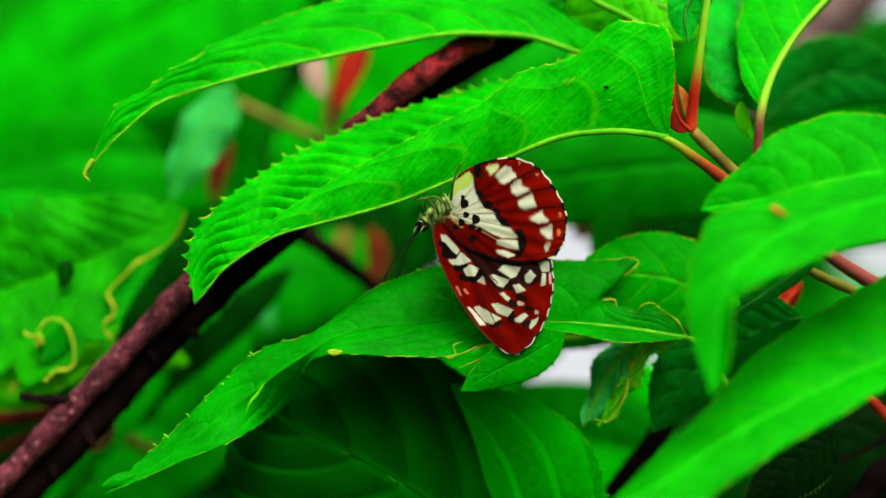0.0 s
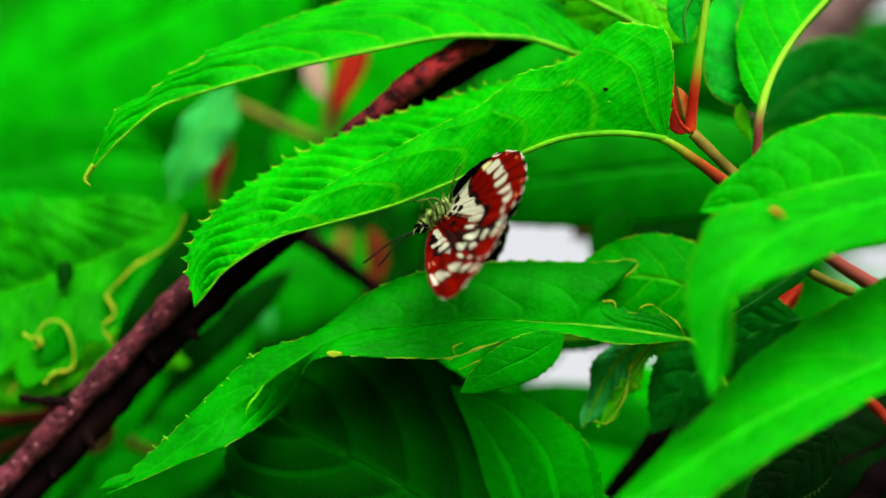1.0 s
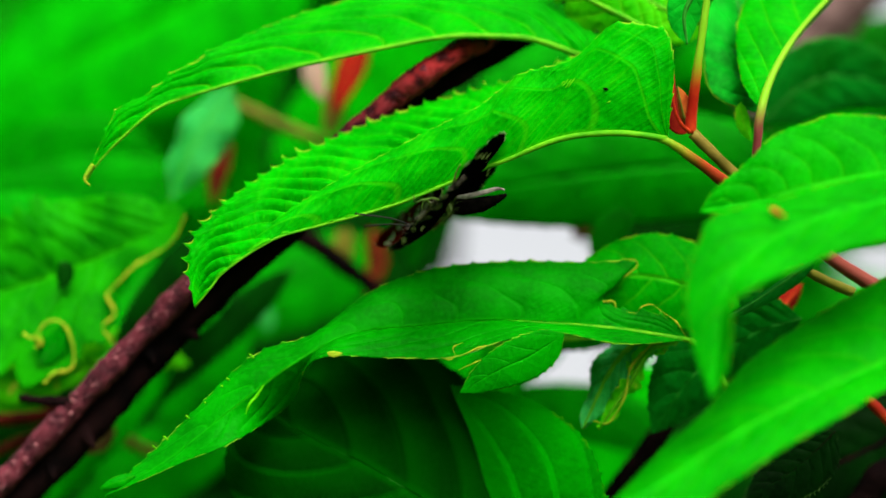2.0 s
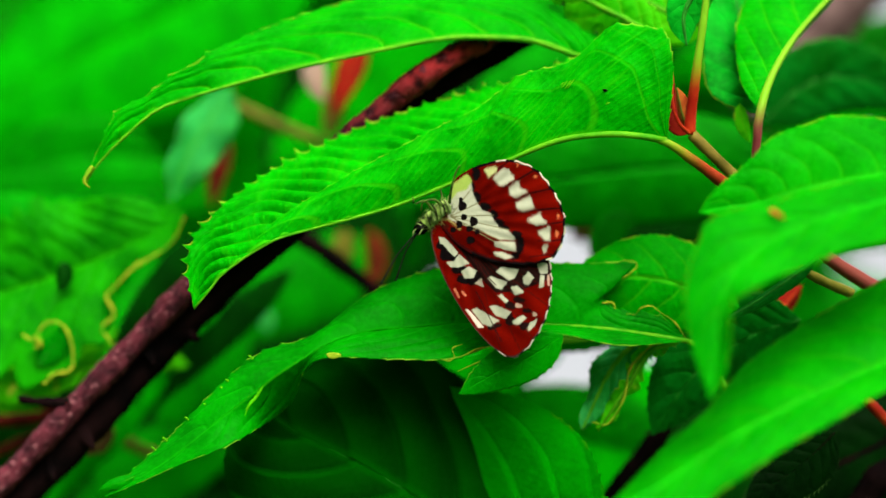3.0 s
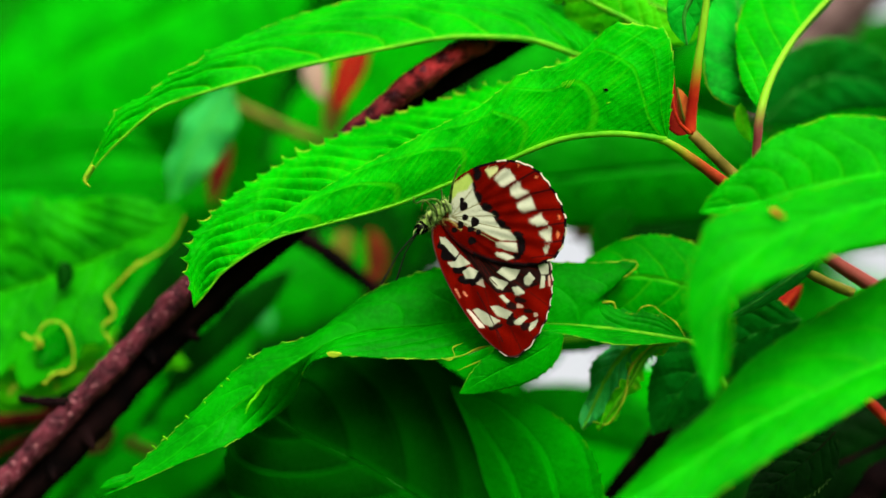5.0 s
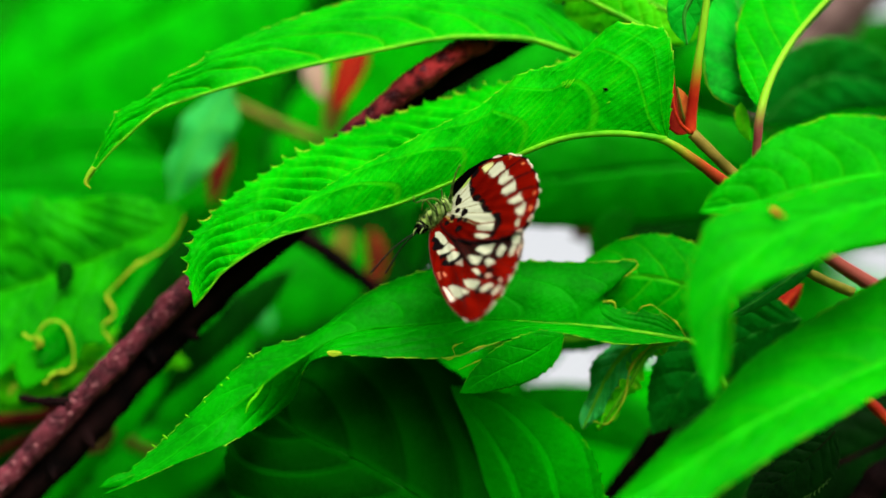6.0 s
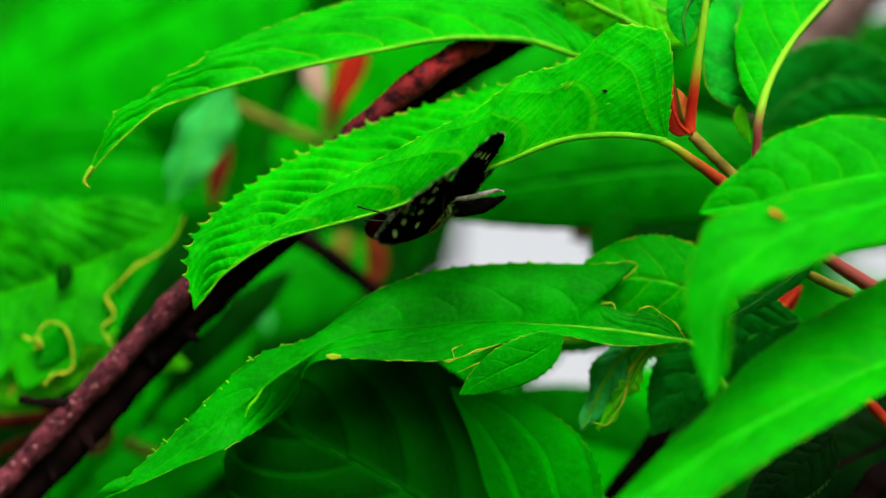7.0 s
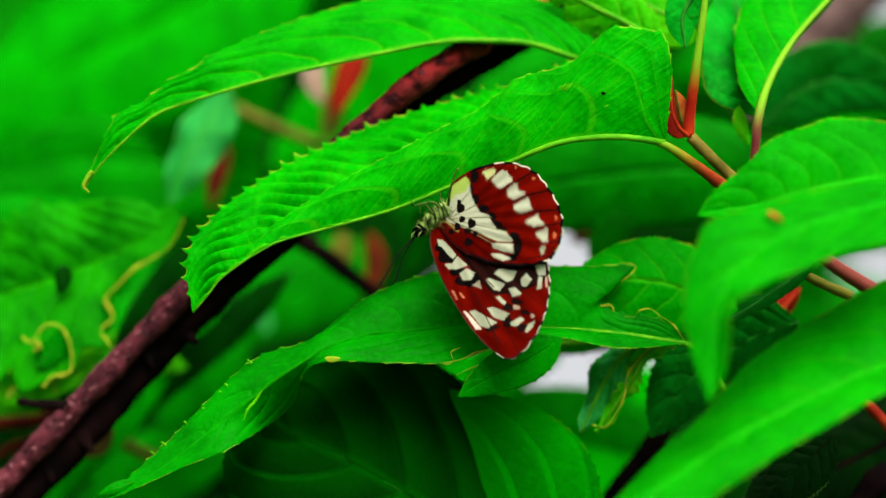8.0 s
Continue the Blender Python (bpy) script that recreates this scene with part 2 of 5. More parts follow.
BLACK = bark_mat("chitin", (0.002, 0.002, 0.002), (0.006, 0.005, 0.004), 600, 0.4, 0.1)


# ---------------------------------------------------------------- shaping
def site(p):
    """Site millimetres (u, v, w) to site metres, x right, y away, z up."""
    p = np.asarray(p, float)
    return np.stack([p[..., 0], p[..., 2], p[..., 1]], -1) * MM


def spline(pts, n):
    """A smooth curve through a few points, at n even steps."""
    p = np.asarray(pts, float)
    if len(p) == 2:
        return p[0] + (p[1] - p[0]) * np.linspace(0, 1, n)[:, None]
    p = np.vstack([2 * p[0] - p[1], p, 2 * p[-1] - p[-2]])
    fine = []
    for i in range(1, len(p) - 2):
        t = np.linspace(0, 1, 40, endpoint=False)[:, None]
        a, b, c, d = p[i - 1:i + 3]
        fine.append(0.5 * (2 * b + (c - a) * t + (2 * a - 5 * b + 4 * c - d) * t ** 2 + (3 * b - a - 3 * c + d) * t ** 3))
    fine = np.vstack(fine + [p[-2:-1]])
    s = np.r_[0, np.cumsum(np.linalg.norm(np.diff(fine, axis=0), axis=1))]
    want = np.linspace(0, s[-1], n)
    return np.stack([np.interp(want, s, fine[:, k]) for k in range(fine.shape[1])], -1)


def mesh_of(name, verts, faces, mat, uv=None, smooth=True, raw=None):
    me = bpy.data.meshes.new(name)
    me.from_pydata(np.asarray(verts).tolist(), [], np.asarray(faces).tolist() if not isinstance(faces, list) else faces)
    for title, coords in (("UVMap", uv), ("Blade", raw)):
        if coords is not None:
            layer = me.uv_layers.new(name=title)
            idx = np.empty(len(me.loops), int)
            me.loops.foreach_get("vertex_index", idx)
            layer.data.foreach_set("uv", np.asarray(coords, np.float32)[idx].ravel())
    if smooth:
        me.polygons.foreach_set("use_smooth", [True] * len(me.polygons))
    me.materials.append(mat)
    me.update()
    return me


def part(name, me, parent, label=""):
    ob = new(name, me)
    ob.parent = parent
    if label:
        ob["label"] = label
    return ob


def root(name, origin, label, category, group="", kind=""):
    """An Empty at a place of the site (mm), turned as the site is."""
    ob = new(name)
    ob.empty_display_size = 0.005
    ob.matrix_basis = SITE @ Matrix.Translation(site(origin))
    return tagged(ob, label, category, group, kind)


def grid_faces(nt, ns, off=0):
    i = np.arange(nt - 1)[:, None] * ns + np.arange(ns - 1)[None]
    return np.stack([i, i + 1, i + ns + 1, i + ns], -1).reshape(-1, 4) + off


def tube_mesh(name, pts, radii, mat, n=30, k=10, bumps=0.0, origin=(0, 0, 0), seed=0):
    """A tapered round stem along a curve; bumps: unevenness in parts of its radius."""
    rng = np.random.default_rng(seed)
    c = spline(pts, n) - np.asarray(origin, float)
    r = np.interp(np.linspace(0, 1, n), np.linspace(0, 1, len(radii)), radii)
    tan = np.gradient(c, axis=0)
    tan /= np.linalg.norm(tan, axis=1)[:, None]
    ref = np.array([0.13, 0.21, 0.97])
    a = np.cross(tan, ref)
    a /= np.linalg.norm(a, axis=1)[:, None]
    b = np.cross(tan, a)
    ang = np.linspace(0, 2 * np.pi, k, endpoint=False)
    wob = 1 + bumps * (rng.random((n, k)) - 0.5) * 2
    wob *= (1 + bumps * 0.8 * np.sin(np.linspace(0, n * 0.45, n) + seed))[:, None]
    ring = c[:, None] + (np.cos(ang)[None, :, None] * a[:, None] + np.sin(ang)[None, :, None] * b[:, None]) * (r[:, None] * wob)[..., None]
    v = np.vstack([ring.reshape(-1, 3), c[:1], c[-1:]])
    f = []
    for i in range(n - 1):
        for j in range(k):
            f.append((i * k + j, i * k + (j + 1) % k, (i + 1) * k + (j + 1) % k, (i + 1) * k + j))
    for j in range(k):
        f.append((n * k, (j + 1) % k, j))
        f.append((n * k + 1, (n - 1) * k + j, (n - 1) * k + (j + 1) % k))
    return mesh_of(name, site(v), f, mat)


def leaf(label, mid, margins, mat, rib=RIB, veins=9, relief=0.6, bulge=0.06, teeth=46, tooth=0.9, rib_mm=(0.9, 0.25), stalk=None,
         stalk_mm=(1.0, 1.2), stalk_mat=STEM_RED, nt=300, ns=20, group="", name="shrub_leaf", bite=0.0, seed=1, lean=0.30, wave=0.0, step=False, sweep=1.25, rim=1.0):
    """A leaf: blade between a midrib and one or two margins (base to tip), quilted between its side veins, with a toothed rim."""
    rng = np.random.default_rng(seed)
    o = np.asarray(mid[0], float)
    top = root(name, o, label, "leaf", group)
    c = spline(mid, nt) - o
    t = np.linspace(0, 1, nt)[:, None]
    s = np.linspace(0, 1, ns)[None]
    verts, faces, uvs, raws, off = [], [], [], [], 0
    length = np.linalg.norm(np.diff(c, axis=0), axis=1).sum()
    for k, m in enumerate(margins):
        e = spline(m, nt) - o
        # teeth point to the tip
        relief_k, veins_k, lean_k, tooth_k, sweep_k, rim_k = (v[k] if isinstance(v, tuple) else v for v in (relief, veins, lean, tooth, sweep, rim))
        saw = (np.linspace(0, teeth, nt) + rng.random() * 3) % 1
        jag = tooth_k * (0.35 + 0.65 * rng.random(teeth + 5)[(np.linspace(0, teeth, nt)).astype(int)]) * saw ** 3.5
        out = e - c
        ln = np.linalg.norm(out, axis=1)[:, None] + 1e-6
        fade = np.clip(ln / 4, 0, 1)
        spike = out / ln * jag[:, None] * fade
        if bite:
            bit = sum(np.exp(-((t - rng.random()) / 0.02) ** 2) * rng.random() for _ in range(9))
            e = e - (e - c) * np.clip(bit * bite, 0, 0.7)
        p = c[:, None] + (e - c)[:, None] * s[..., None] + spike[:, None] * (np.clip((s - 0.84) / 0.16, 0, 1) ** 1.5)[..., None]
        nrm = np.cross(np.gradient(p, axis=0), np.gradient(p, axis=1))
        nrm /= np.linalg.norm(nrm, axis=2)[..., None] + 1e-9
        nrm *= np.where(nrm[..., 2:3] < 0, 1, -1) if abs(nrm[..., 2].mean()) > 0.25 else 1
        phase = veins_k * (t - lean_k * s ** sweep_k * (1 - 0.5 * t)) + 0.5 * k
        if not step:
            phase = phase + min(1, (veins_k / 18) ** 2) * (0.16 * np.sin(t * 23 + seed) + 0.10 * np.sin(t * 57 + 2 * seed + 3 * s)) + 0.12 * np.sin(t * 9 + seed)
        quilt = (np.abs(np.sin(np.pi * phase)) ** 0.8 - 0.6) * (0.72 + 0.28 * np.sin(t * 37 + s * 7 + seed))
        if step:
            f = phase % 1
            quilt = f ** 1.4 * (1 - np.clip((f - 0.84) / 0.16, 0, 1) ** 2 * (3 - 2 * np.clip((f - 0.84) / 0.16, 0, 1))) - 0.3
        win = np.sin(np.pi * np.clip(s * 0.92 + 0.08, 0, 1)) ** 0.6
        belly = bulge * ln * np.sin(np.pi * s) * np.sin(np.pi * np.clip(t, 0, 1)) ** 0.5
        d = relief_k * quilt * win * np.clip(ln / 8, 0, 1) + belly
        d = d + wave * np.sin(t * 19 + k * 2 + seed) * s ** 2
        d = d + 0.03 * relief_k * np.sin(t * 173 + s * 31) * np.sin(s * 57 + t * 23) * win
        p = p + nrm * d[..., None]
        verts.append(p.reshape(-1, 3))
        faces.append(grid_faces(nt, ns, off))
        uvs.append(np.stack([phase, s * (0.96 + 0.04 * rim_k) + 0 * t], -1).reshape(-1, 2))
        raws.append(np.stack([(t * length + 0.45 * s * ln) / 1.1 + 50 * k, s * ln / 9.0 + 0 * t], -1).reshape(-1, 2))
        off += nt * ns
    blade = part("blade", mesh_of("blade", site(np.vstack(verts)), np.vstack(faces), mat, np.vstack(uvs), raw=np.vstack(raws)), top)
    thick = blade.modifiers.new("thick", "SOLIDIFY")
    thick.thickness, thick.offset = 0.00025, 0
    part("midrib", tube_mesh("midrib", mid, rib_mm, rib, 40, 8, 0.05, o, seed), top)
    if stalk:
        part("petiole", tube_mesh("petiole", stalk, stalk_mm, stalk_mat, 24, 10, 0.05, o, seed), top)
    return top


def flat_leaf(label, mid, wide, roll=0, fold=15, skew=1.0, **more):
    """A leaf from its midrib, greatest width (mm), turn about its length and fold (degrees)."""
    n = 9
    c = spline(mid, n)
    tan = np.gradient(c, axis=0)
    tan /= np.linalg.norm(tan, axis=1)[:, None]
    t = np.linspace(0, 1, n)
    prof = np.sin(np.pi * np.clip(t, 0, 1) ** 0.8) ** 0.75 * wide / 2
    margins = []
    for sgn in (1, -1):
        a = radians(roll) + sgn * radians(fold)
        side = np.cross(tan, (0, 0, 1.0))
        side /= np.linalg.norm(side, axis=1)[:, None] + 1e-9
        up = np.cross(side, tan)
        margins.append((c + sgn * prof[:, None] * (skew if sgn > 0 else 1) * (np.cos(a) * side + np.sin(a) * up)).tolist())
    return leaf(label, mid, margins, **more)


# ---------------------------------------------------------------- ground
gm = bmesh.new()
bmesh.ops.create_grid(gm, x_segments=80, y_segments=80, size=1)
for v in gm.verts:
    r = v.co.length
    v.co.xy *= 1 + 900 * max(0, r - 0.02) ** 3 + 4
    v.co.z = 0.05 * noise.noise(v.co * 0.7)
ground_me = bpy.data.meshes.new("ground")
gm.to_mesh(ground_me)
gm.free()
ground_me.materials.append(EARTH)
tagged(new("ground", ground_me), "grassy ground below the shrub", "ground", kind="structure")

# ---------------------------------------------------------------- the shrub's near leaves
main_leaf = leaf("bright green toothed leaf folded along its midrib",
     [(48.1, 24.0, -2), (44.4, 24.6, -3), (38.3, 25.2, -3), (32.3, 25.1, -2), (26.3, 24.3, -1), (20.3, 22.4, 0), (14.2, 19.8, 1), (8.1, 17.6, 1), (2.0, 15.0, 1), (-7.8, 11.0, 1), (-15.2, 8.6, 1), (-22.4, 6.7, 0), (-27.3, 5.4, 0), (-34.6, 3.4, -1), (-38.1, 1.7, -2), (-43.0, -1.3, -2), (-47.9, -5.1, -2), (-50.0, -7.9, -2), (-53.3, -11.8, -2)],
     [[(48.5, 24.8, -2), (48.7, 28.6, -3), (49.6, 37.6, -4), (49.3, 42.2, -4), (48.8, 45.6, -3), (46.9, 47.9, -2), (39.1, 49.1, -1), (35.9, 48.2, 0), (30.1, 42.9, 1), (26.4, 40.8, 1), (17.2, 38.4, 1), (14.6, 36.6, 2), (8.1, 31.5, 2), (2.0, 28.6, 2), (-12.7, 21.0, 2), (-22.5, 15.6, 2), (-34.7, 7.9, 1), (-43.8, 0.1, 0), (-49.2, -6.0, -1), (-53.3, -11.8, -2)],
      [(48.1, 23.9, -2), (47.3, 40.4, 14), (32.5, 43.9, 18), (18.6, 39.0, 20), (2.0, 34.8, 20), (-18.3, 28.0, 18), (-38.2, 18.0, 14), (-51.4, 7.3, 8), (-55.1, -1.1, 2), (-53.3, -12.0, -2)]],
     GREEN, veins=(7, 22), relief=(-0.55, 2.1), lean=(0.46, 0.34), sweep=(2.3, 1.25), rim=(0.75, 1.0), nt=640, ns=44, rib_mm=(0.8, 0.5, 0.3, 0.22), stalk=[(43.5, 24.8, -2.5), (48.5, 23.4, -2), (54.3, 19.6, -1), (62.0, 14.2, 2)], stalk_mm=(0.75, 0.95, 1.2, 1.5), stalk_mat=STALK_MAIN, seed=3, teeth=46, tooth=(0.9, 3.3))

upper_leaf = leaf("long bright green drooping leaf with a yellowish midrib",
     [(32.0, 43.7, 20), (21.1, 47.3, 18), (14.7, 48.0, 17), (2.0, 48.0, 15), (-10.6, 45.9, 14), (-23.0, 43.2, 12), (-35.5, 40.4, 11), (-47.9, 37.0, 10), (-60.2, 33.2, 9), (-64.8, 30.5, 8), (-71.0, 25.0, 8), (-74.0, 22.2, 8), (-77.7, 17.5, 8), (-78.3, 16.0, 7)],
     [[(32.6, 44.2, 20), (35.7, 48.7, 24), (29.3, 55.2, 28), (21.6, 59.0, 30), (-3.1, 61.3, 30), (-13.5, 59.5, 28), (-22.5, 57.3, 26), (-36.3, 52.5, 22), (-48.6, 46.8, 17), (-52.2, 44.8, 15), (-55.2, 42.4, 14), (-59.5, 40.2, 13), (-63.1, 37.2, 12), (-66.7, 34.4, 11), (-70.1, 32.9, 10), (-72.4, 30.5, 9), (-74.3, 26.2, 8), (-76.5, 21.5, 8), (-78.7, 16.7, 7), (-78.3, 16.0, 7)],
      [(33.3, 44.1, 20), (22.1, 50.9, 40), (10.2, 52.4, 44), (-5.9, 52.2, 42), (-24.2, 47.6, 36), (-41.8, 43.0, 26), (-56.3, 37.6, 18), (-65.7, 31.3, 14), (-73.5, 23.8, 10), (-78.6, 15.8, 7)]],
     GREEN_FRESH, veins=(10, 12), relief=(1.5, 0.8), seed=5, rib_mm=(0.75, 0.5, 0.4, 0.25), nt=400, ns=34, teeth=30, tooth=1.3, lean=(0.55, 0.45), sweep=(1.9, 1.25), stalk=[(33.3, 44.1, 20), (44.1, 37.1, 20), (54.1, 26.6, 6)], stalk_mm=(0.9, 1.0))
leaf_tip = tube_mesh("withered_tip", [(-76.8, 19.6, 7.5), (-78.2, 17.5, 7), (-78.6, 16.2, 7), (-77.4, 14.9, 7)], (0.5, 0.55, 0.35, 0.12), GOLD, 16, 8, 0.15, (32.0, 43.7, 20), 71)
part("withered_tip", leaf_tip, upper_leaf, "pale withered hooked tip")

lower_leaf = leaf("long mid-green leaf with a frayed rim and insect-eaten holes",
     [(54.4, -19.7, 8), (39.2, -17.3, 8), (24.3, -16.0, 8), (9.4, -15.4, 8), (-5.4, -16.6, 6), (-20.2, -18.3, 4), (-32.4, -24.4, 2), (-46.8, -35.3, 0), (-58.8, -44.8, -2), (-72.4, -52.6, -4)],
     [[(54.4, -19.7, 8), (48.0, -14.3, 9), (39.4, -13.0, 10), (35.0, -9.9, 11), (37.1, -5.9, 12), (43.0, -2.4, 12), (30.9, -2.6, 13), (14.6, -2.4, 14), (-1.8, -4.1, 13), (-15.5, -8.9, 11), (-28.4, -18.3, 8), (-41.9, -23.4, 6), (-59.3, -40.3, 2), (-72.4, -52.6, -4)],
      [(54.4, -19.7, 8), (38.8, -20.3, 3), (24.6, -17.8, 2), (13.5, -19.4, 0), (1.9, -23.0, -2), (-10.2, -23.1, -2), (-27.2, -23.4, -2), (-34.0, -33.8, 12), (-44.2, -40.6, -3), (-55.0, -45.0, -4), (-64.0, -49.0, -4), (-72.4, -52.6, -4)]],
     GREEN_MID, rib=RIB, veins=11, relief=(0.45, 0.4), seed=8, nt=520, ns=28, teeth=40, tooth=(1.3, 0.5), stalk=[(54.4, -19.7, 8), (56.6, -20.1, 8), (58.7, -22.4, 7), (59.8, -26.1, 6), (67.2, -35.6, 4), (77.6, -35.3, 0), (92.6, -24.9, -10), (109.4, -19.2, -30)], stalk_mat=RIB, stalk_mm=(0.7, 0.8), rib_mm=(0.55, 0.4, 0.12, 0.03, 0.03, 0.03, 0.03), sweep=1.8)

for pts in ([(39.5, -1.9, 11), (42.5, -2.0, 11), (42.9, -3.6, 11), (39.2, -6.4, 11), (35.5, -8.1, 11), (34.3, -11.1, 10), (37.7, -11.2, 10), (38.7, -13.1, 10), (42.6, -13.9, 9)],
            [(42.6, -13.9, 9), (43.7, -12.4, 8), (46.1, -11.9, 8), (48.2, -13.4, 8), (51.2, -15.5, 8), (53.6, -19.0, 8)],
            [(-0.2, -22.9, -2.5), (1.5, -23.4, -2.5), (2.7, -22.5, -2.2), (2.3, -20.8, -1.5), (4.4, -19.8, -1)],
            [(3.4, -25.7, -1), (6.8, -24.2, -1), (10.0, -22.8, -0.8), (13.3, -21.6, -0.5), (14.7, -19.9, -0.5), (18.4, -19.2, 0)],
            [(26.5, -18.1, 2), (21.6, -18.0, 2), (17.9, -18.6, 1), (14.8, -18.7, 1), (12.0, -20.0, 0), (8.0, -20.8, -1), (4.6, -22.3, -2), (0.5, -23.3, -2)]):
    part("withered_rim", tube_mesh("withered_rim", pts, (0.06, 0.13, 0.05, 0.16, 0.04), GOLD, 50, 8, 0.35, (54.4, -19.7, 8), 41), lower_leaf, "golden withered rim of eaten holes")

# the shade on this leaf is in its dark colour
shade_leaf = leaf("broad leaf with its shade painted in as dark green, with sunken veins",
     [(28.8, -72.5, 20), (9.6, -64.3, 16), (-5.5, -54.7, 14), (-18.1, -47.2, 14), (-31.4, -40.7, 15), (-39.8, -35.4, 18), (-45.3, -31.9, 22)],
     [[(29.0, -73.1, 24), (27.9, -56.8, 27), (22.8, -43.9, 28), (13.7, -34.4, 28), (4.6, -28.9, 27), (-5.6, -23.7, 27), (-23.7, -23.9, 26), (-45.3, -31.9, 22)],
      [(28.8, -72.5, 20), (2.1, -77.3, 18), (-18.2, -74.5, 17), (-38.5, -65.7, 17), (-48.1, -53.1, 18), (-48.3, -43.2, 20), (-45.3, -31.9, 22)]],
     GREEN_SHADED, rib=RIB_DARK, veins=(6, 7), relief=1.5, lean=0.5, step=True, seed=11, teeth=20, tooth=0.8, bulge=0.12, nt=260, ns=70, rib_mm=(0.1, 0.05), stalk=[(28.8, -72.5, 20), (64.4, -80.9, 10), (111.1, -80.7, -30)])

# added blade in lighter green: the part of the broad leaf that is lit
lit_leaf_part = leaf("lit part of the broad leaf as a lighter blade, with long side veins",
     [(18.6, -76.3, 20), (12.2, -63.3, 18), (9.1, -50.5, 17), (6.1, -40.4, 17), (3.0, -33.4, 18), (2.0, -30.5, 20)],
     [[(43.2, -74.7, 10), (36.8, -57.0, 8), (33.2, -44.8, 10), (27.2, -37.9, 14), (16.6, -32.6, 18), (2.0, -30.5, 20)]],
     GREEN_LIT, rib=RIB_DARK, veins=0.8, relief=1.1, lean=-4.6, step=True, seed=12, teeth=26, tooth=1.0, ns=70, nt=260, rib_mm=(0.2, 0.1), stalk=[(18.6, -76.3, 20), (64.4, -80.9, 10), (111.1, -77.3, -30)])

right_leaf = leaf("bright green leaf with a pale curled rim, near the lens",
     [(99.7, 16.5, -30), (89.7, 15.7, -28), (78.7, 13.9, -27), (72.9, 12.6, -27), (67.2, 10.8, -27), (63.9, 9.8, -26), (58.2, 8.9, -26), (52.4, 8.0, -26)],
     [[(99.7, 16.5, -30), (99.3, 25.1, -22), (91.0, 27.2, -22), (84.2, 27.7, -22), (79.6, 27.8, -22), (76.1, 26.7, -22), (70.3, 24.7, -22), (66.7, 22.6, -23), (64.2, 20.0, -24), (60.6, 16.7, -25), (57.0, 13.8, -26), (54.1, 10.9, -26), (52.4, 8.0, -26)],
      [(99.7, 16.5, -30), (86.7, 12.1, -42), (75.9, 10.7, -42), (70.7, 10.1, -40), (65.8, 9.3, -36), (63.0, 8.5, -32), (57.8, 7.9, -29), (52.4, 8.0, -26)]],
     GREEN_NEAR, rib=RIB_SOFT, rib_mm=(0.4, 0.3), veins=8, relief=0.45, lean=0.4, sweep=1.8, wave=0.4, seed=13, teeth=30, tooth=0.5, nt=220, stalk=[(99.7, 16.5, -30), (103.0, 13.3, -36), (111.1, 6.9, -30)])

hanging_leaf = leaf("bright green leaf bent downwards out of focus",
     [(99.6, 11.2, -40), (85.4, 9.5, -44), (72.6, 6.1, -48), (63.6, 2.1, -50), (56.6, -3.1, -53), (53.0, -11.1, -56), (51.4, -19.0, -58), (50.3, -27.9, -60)],
     [[(99.6, 11.2, -40), (89.6, 14.3, -40), (77.0, 13.2, -42), (65.6, 10.0, -44), (56.5, 8.0, -46), (51.0, 5.6, -48), (49.2, 1.4, -50), (47.3, -3.1, -52), (46.2, -8.5, -54), (46.5, -14.3, -56), (47.8, -20.1, -58), (50.3, -27.9, -60)],
      [(99.6, 11.2, -40), (93.8, 4.5, -46), (84.2, 1.7, -50), (77.3, 0.3, -52), (69.4, -2.7, -54), (62.6, -5.3, -56), (58.0, -7.4, -58), (54.8, -9.6, -58), (54.3, -12.6, -60), (53.9, -18.9, -60), (52.7, -24.2, -60), (50.3, -27.9, -60)]],
     GREEN_NEAR, rib=RIB_SOFT, rib_mm=(0.4, 0.3), veins=8, relief=0.7, lean=0.4, sweep=1.6, seed=17, teeth=24, tooth=0.4, nt=220, stalk=[(99.6, 11.2, -40), (104.0, 8.0, -36), (111.1, -1.0, -30)])

front_leaf = leaf("large bright green leaf very near the lens and blurred",
     [(111.7, -13.6, -28), (87.1, -22.1, -40), (70.8, -28.6, -46), (56.0, -35.7, -50), (42.5, -43.9, -54), (27.2, -52.0, -58)],
     [[(111.7, -13.6, -28), (103.5, 0.1, -24), (90.1, -5.6, -26), (74.7, -13.6, -30), (61.6, -21.8, -34), (52.1, -31.6, -38), (41.6, -40.4, -42), (32.8, -48.5, -48), (27.2, -52.0, -58)],
      [(111.7, -13.6, -28), (96.4, -24.1, -44), (85.4, -27.1, -48), (75.1, -32.3, -52), (65.1, -37.5, -54), (55.1, -43.7, -56), (45.3, -49.3, -58), (27.2, -52.0, -58)]],
     GREEN_NEAR, rib=RIB_SOFT, rib_mm=(0.4, 0.3), veins=9, relief=0.6, lean=0.4, sweep=1.6, seed=19, teeth=24, tooth=0.5, nt=220, stalk=[(111.7, -13.6, -28), (112.0, -17.0, -29), (113.0, -27.2, -30)])

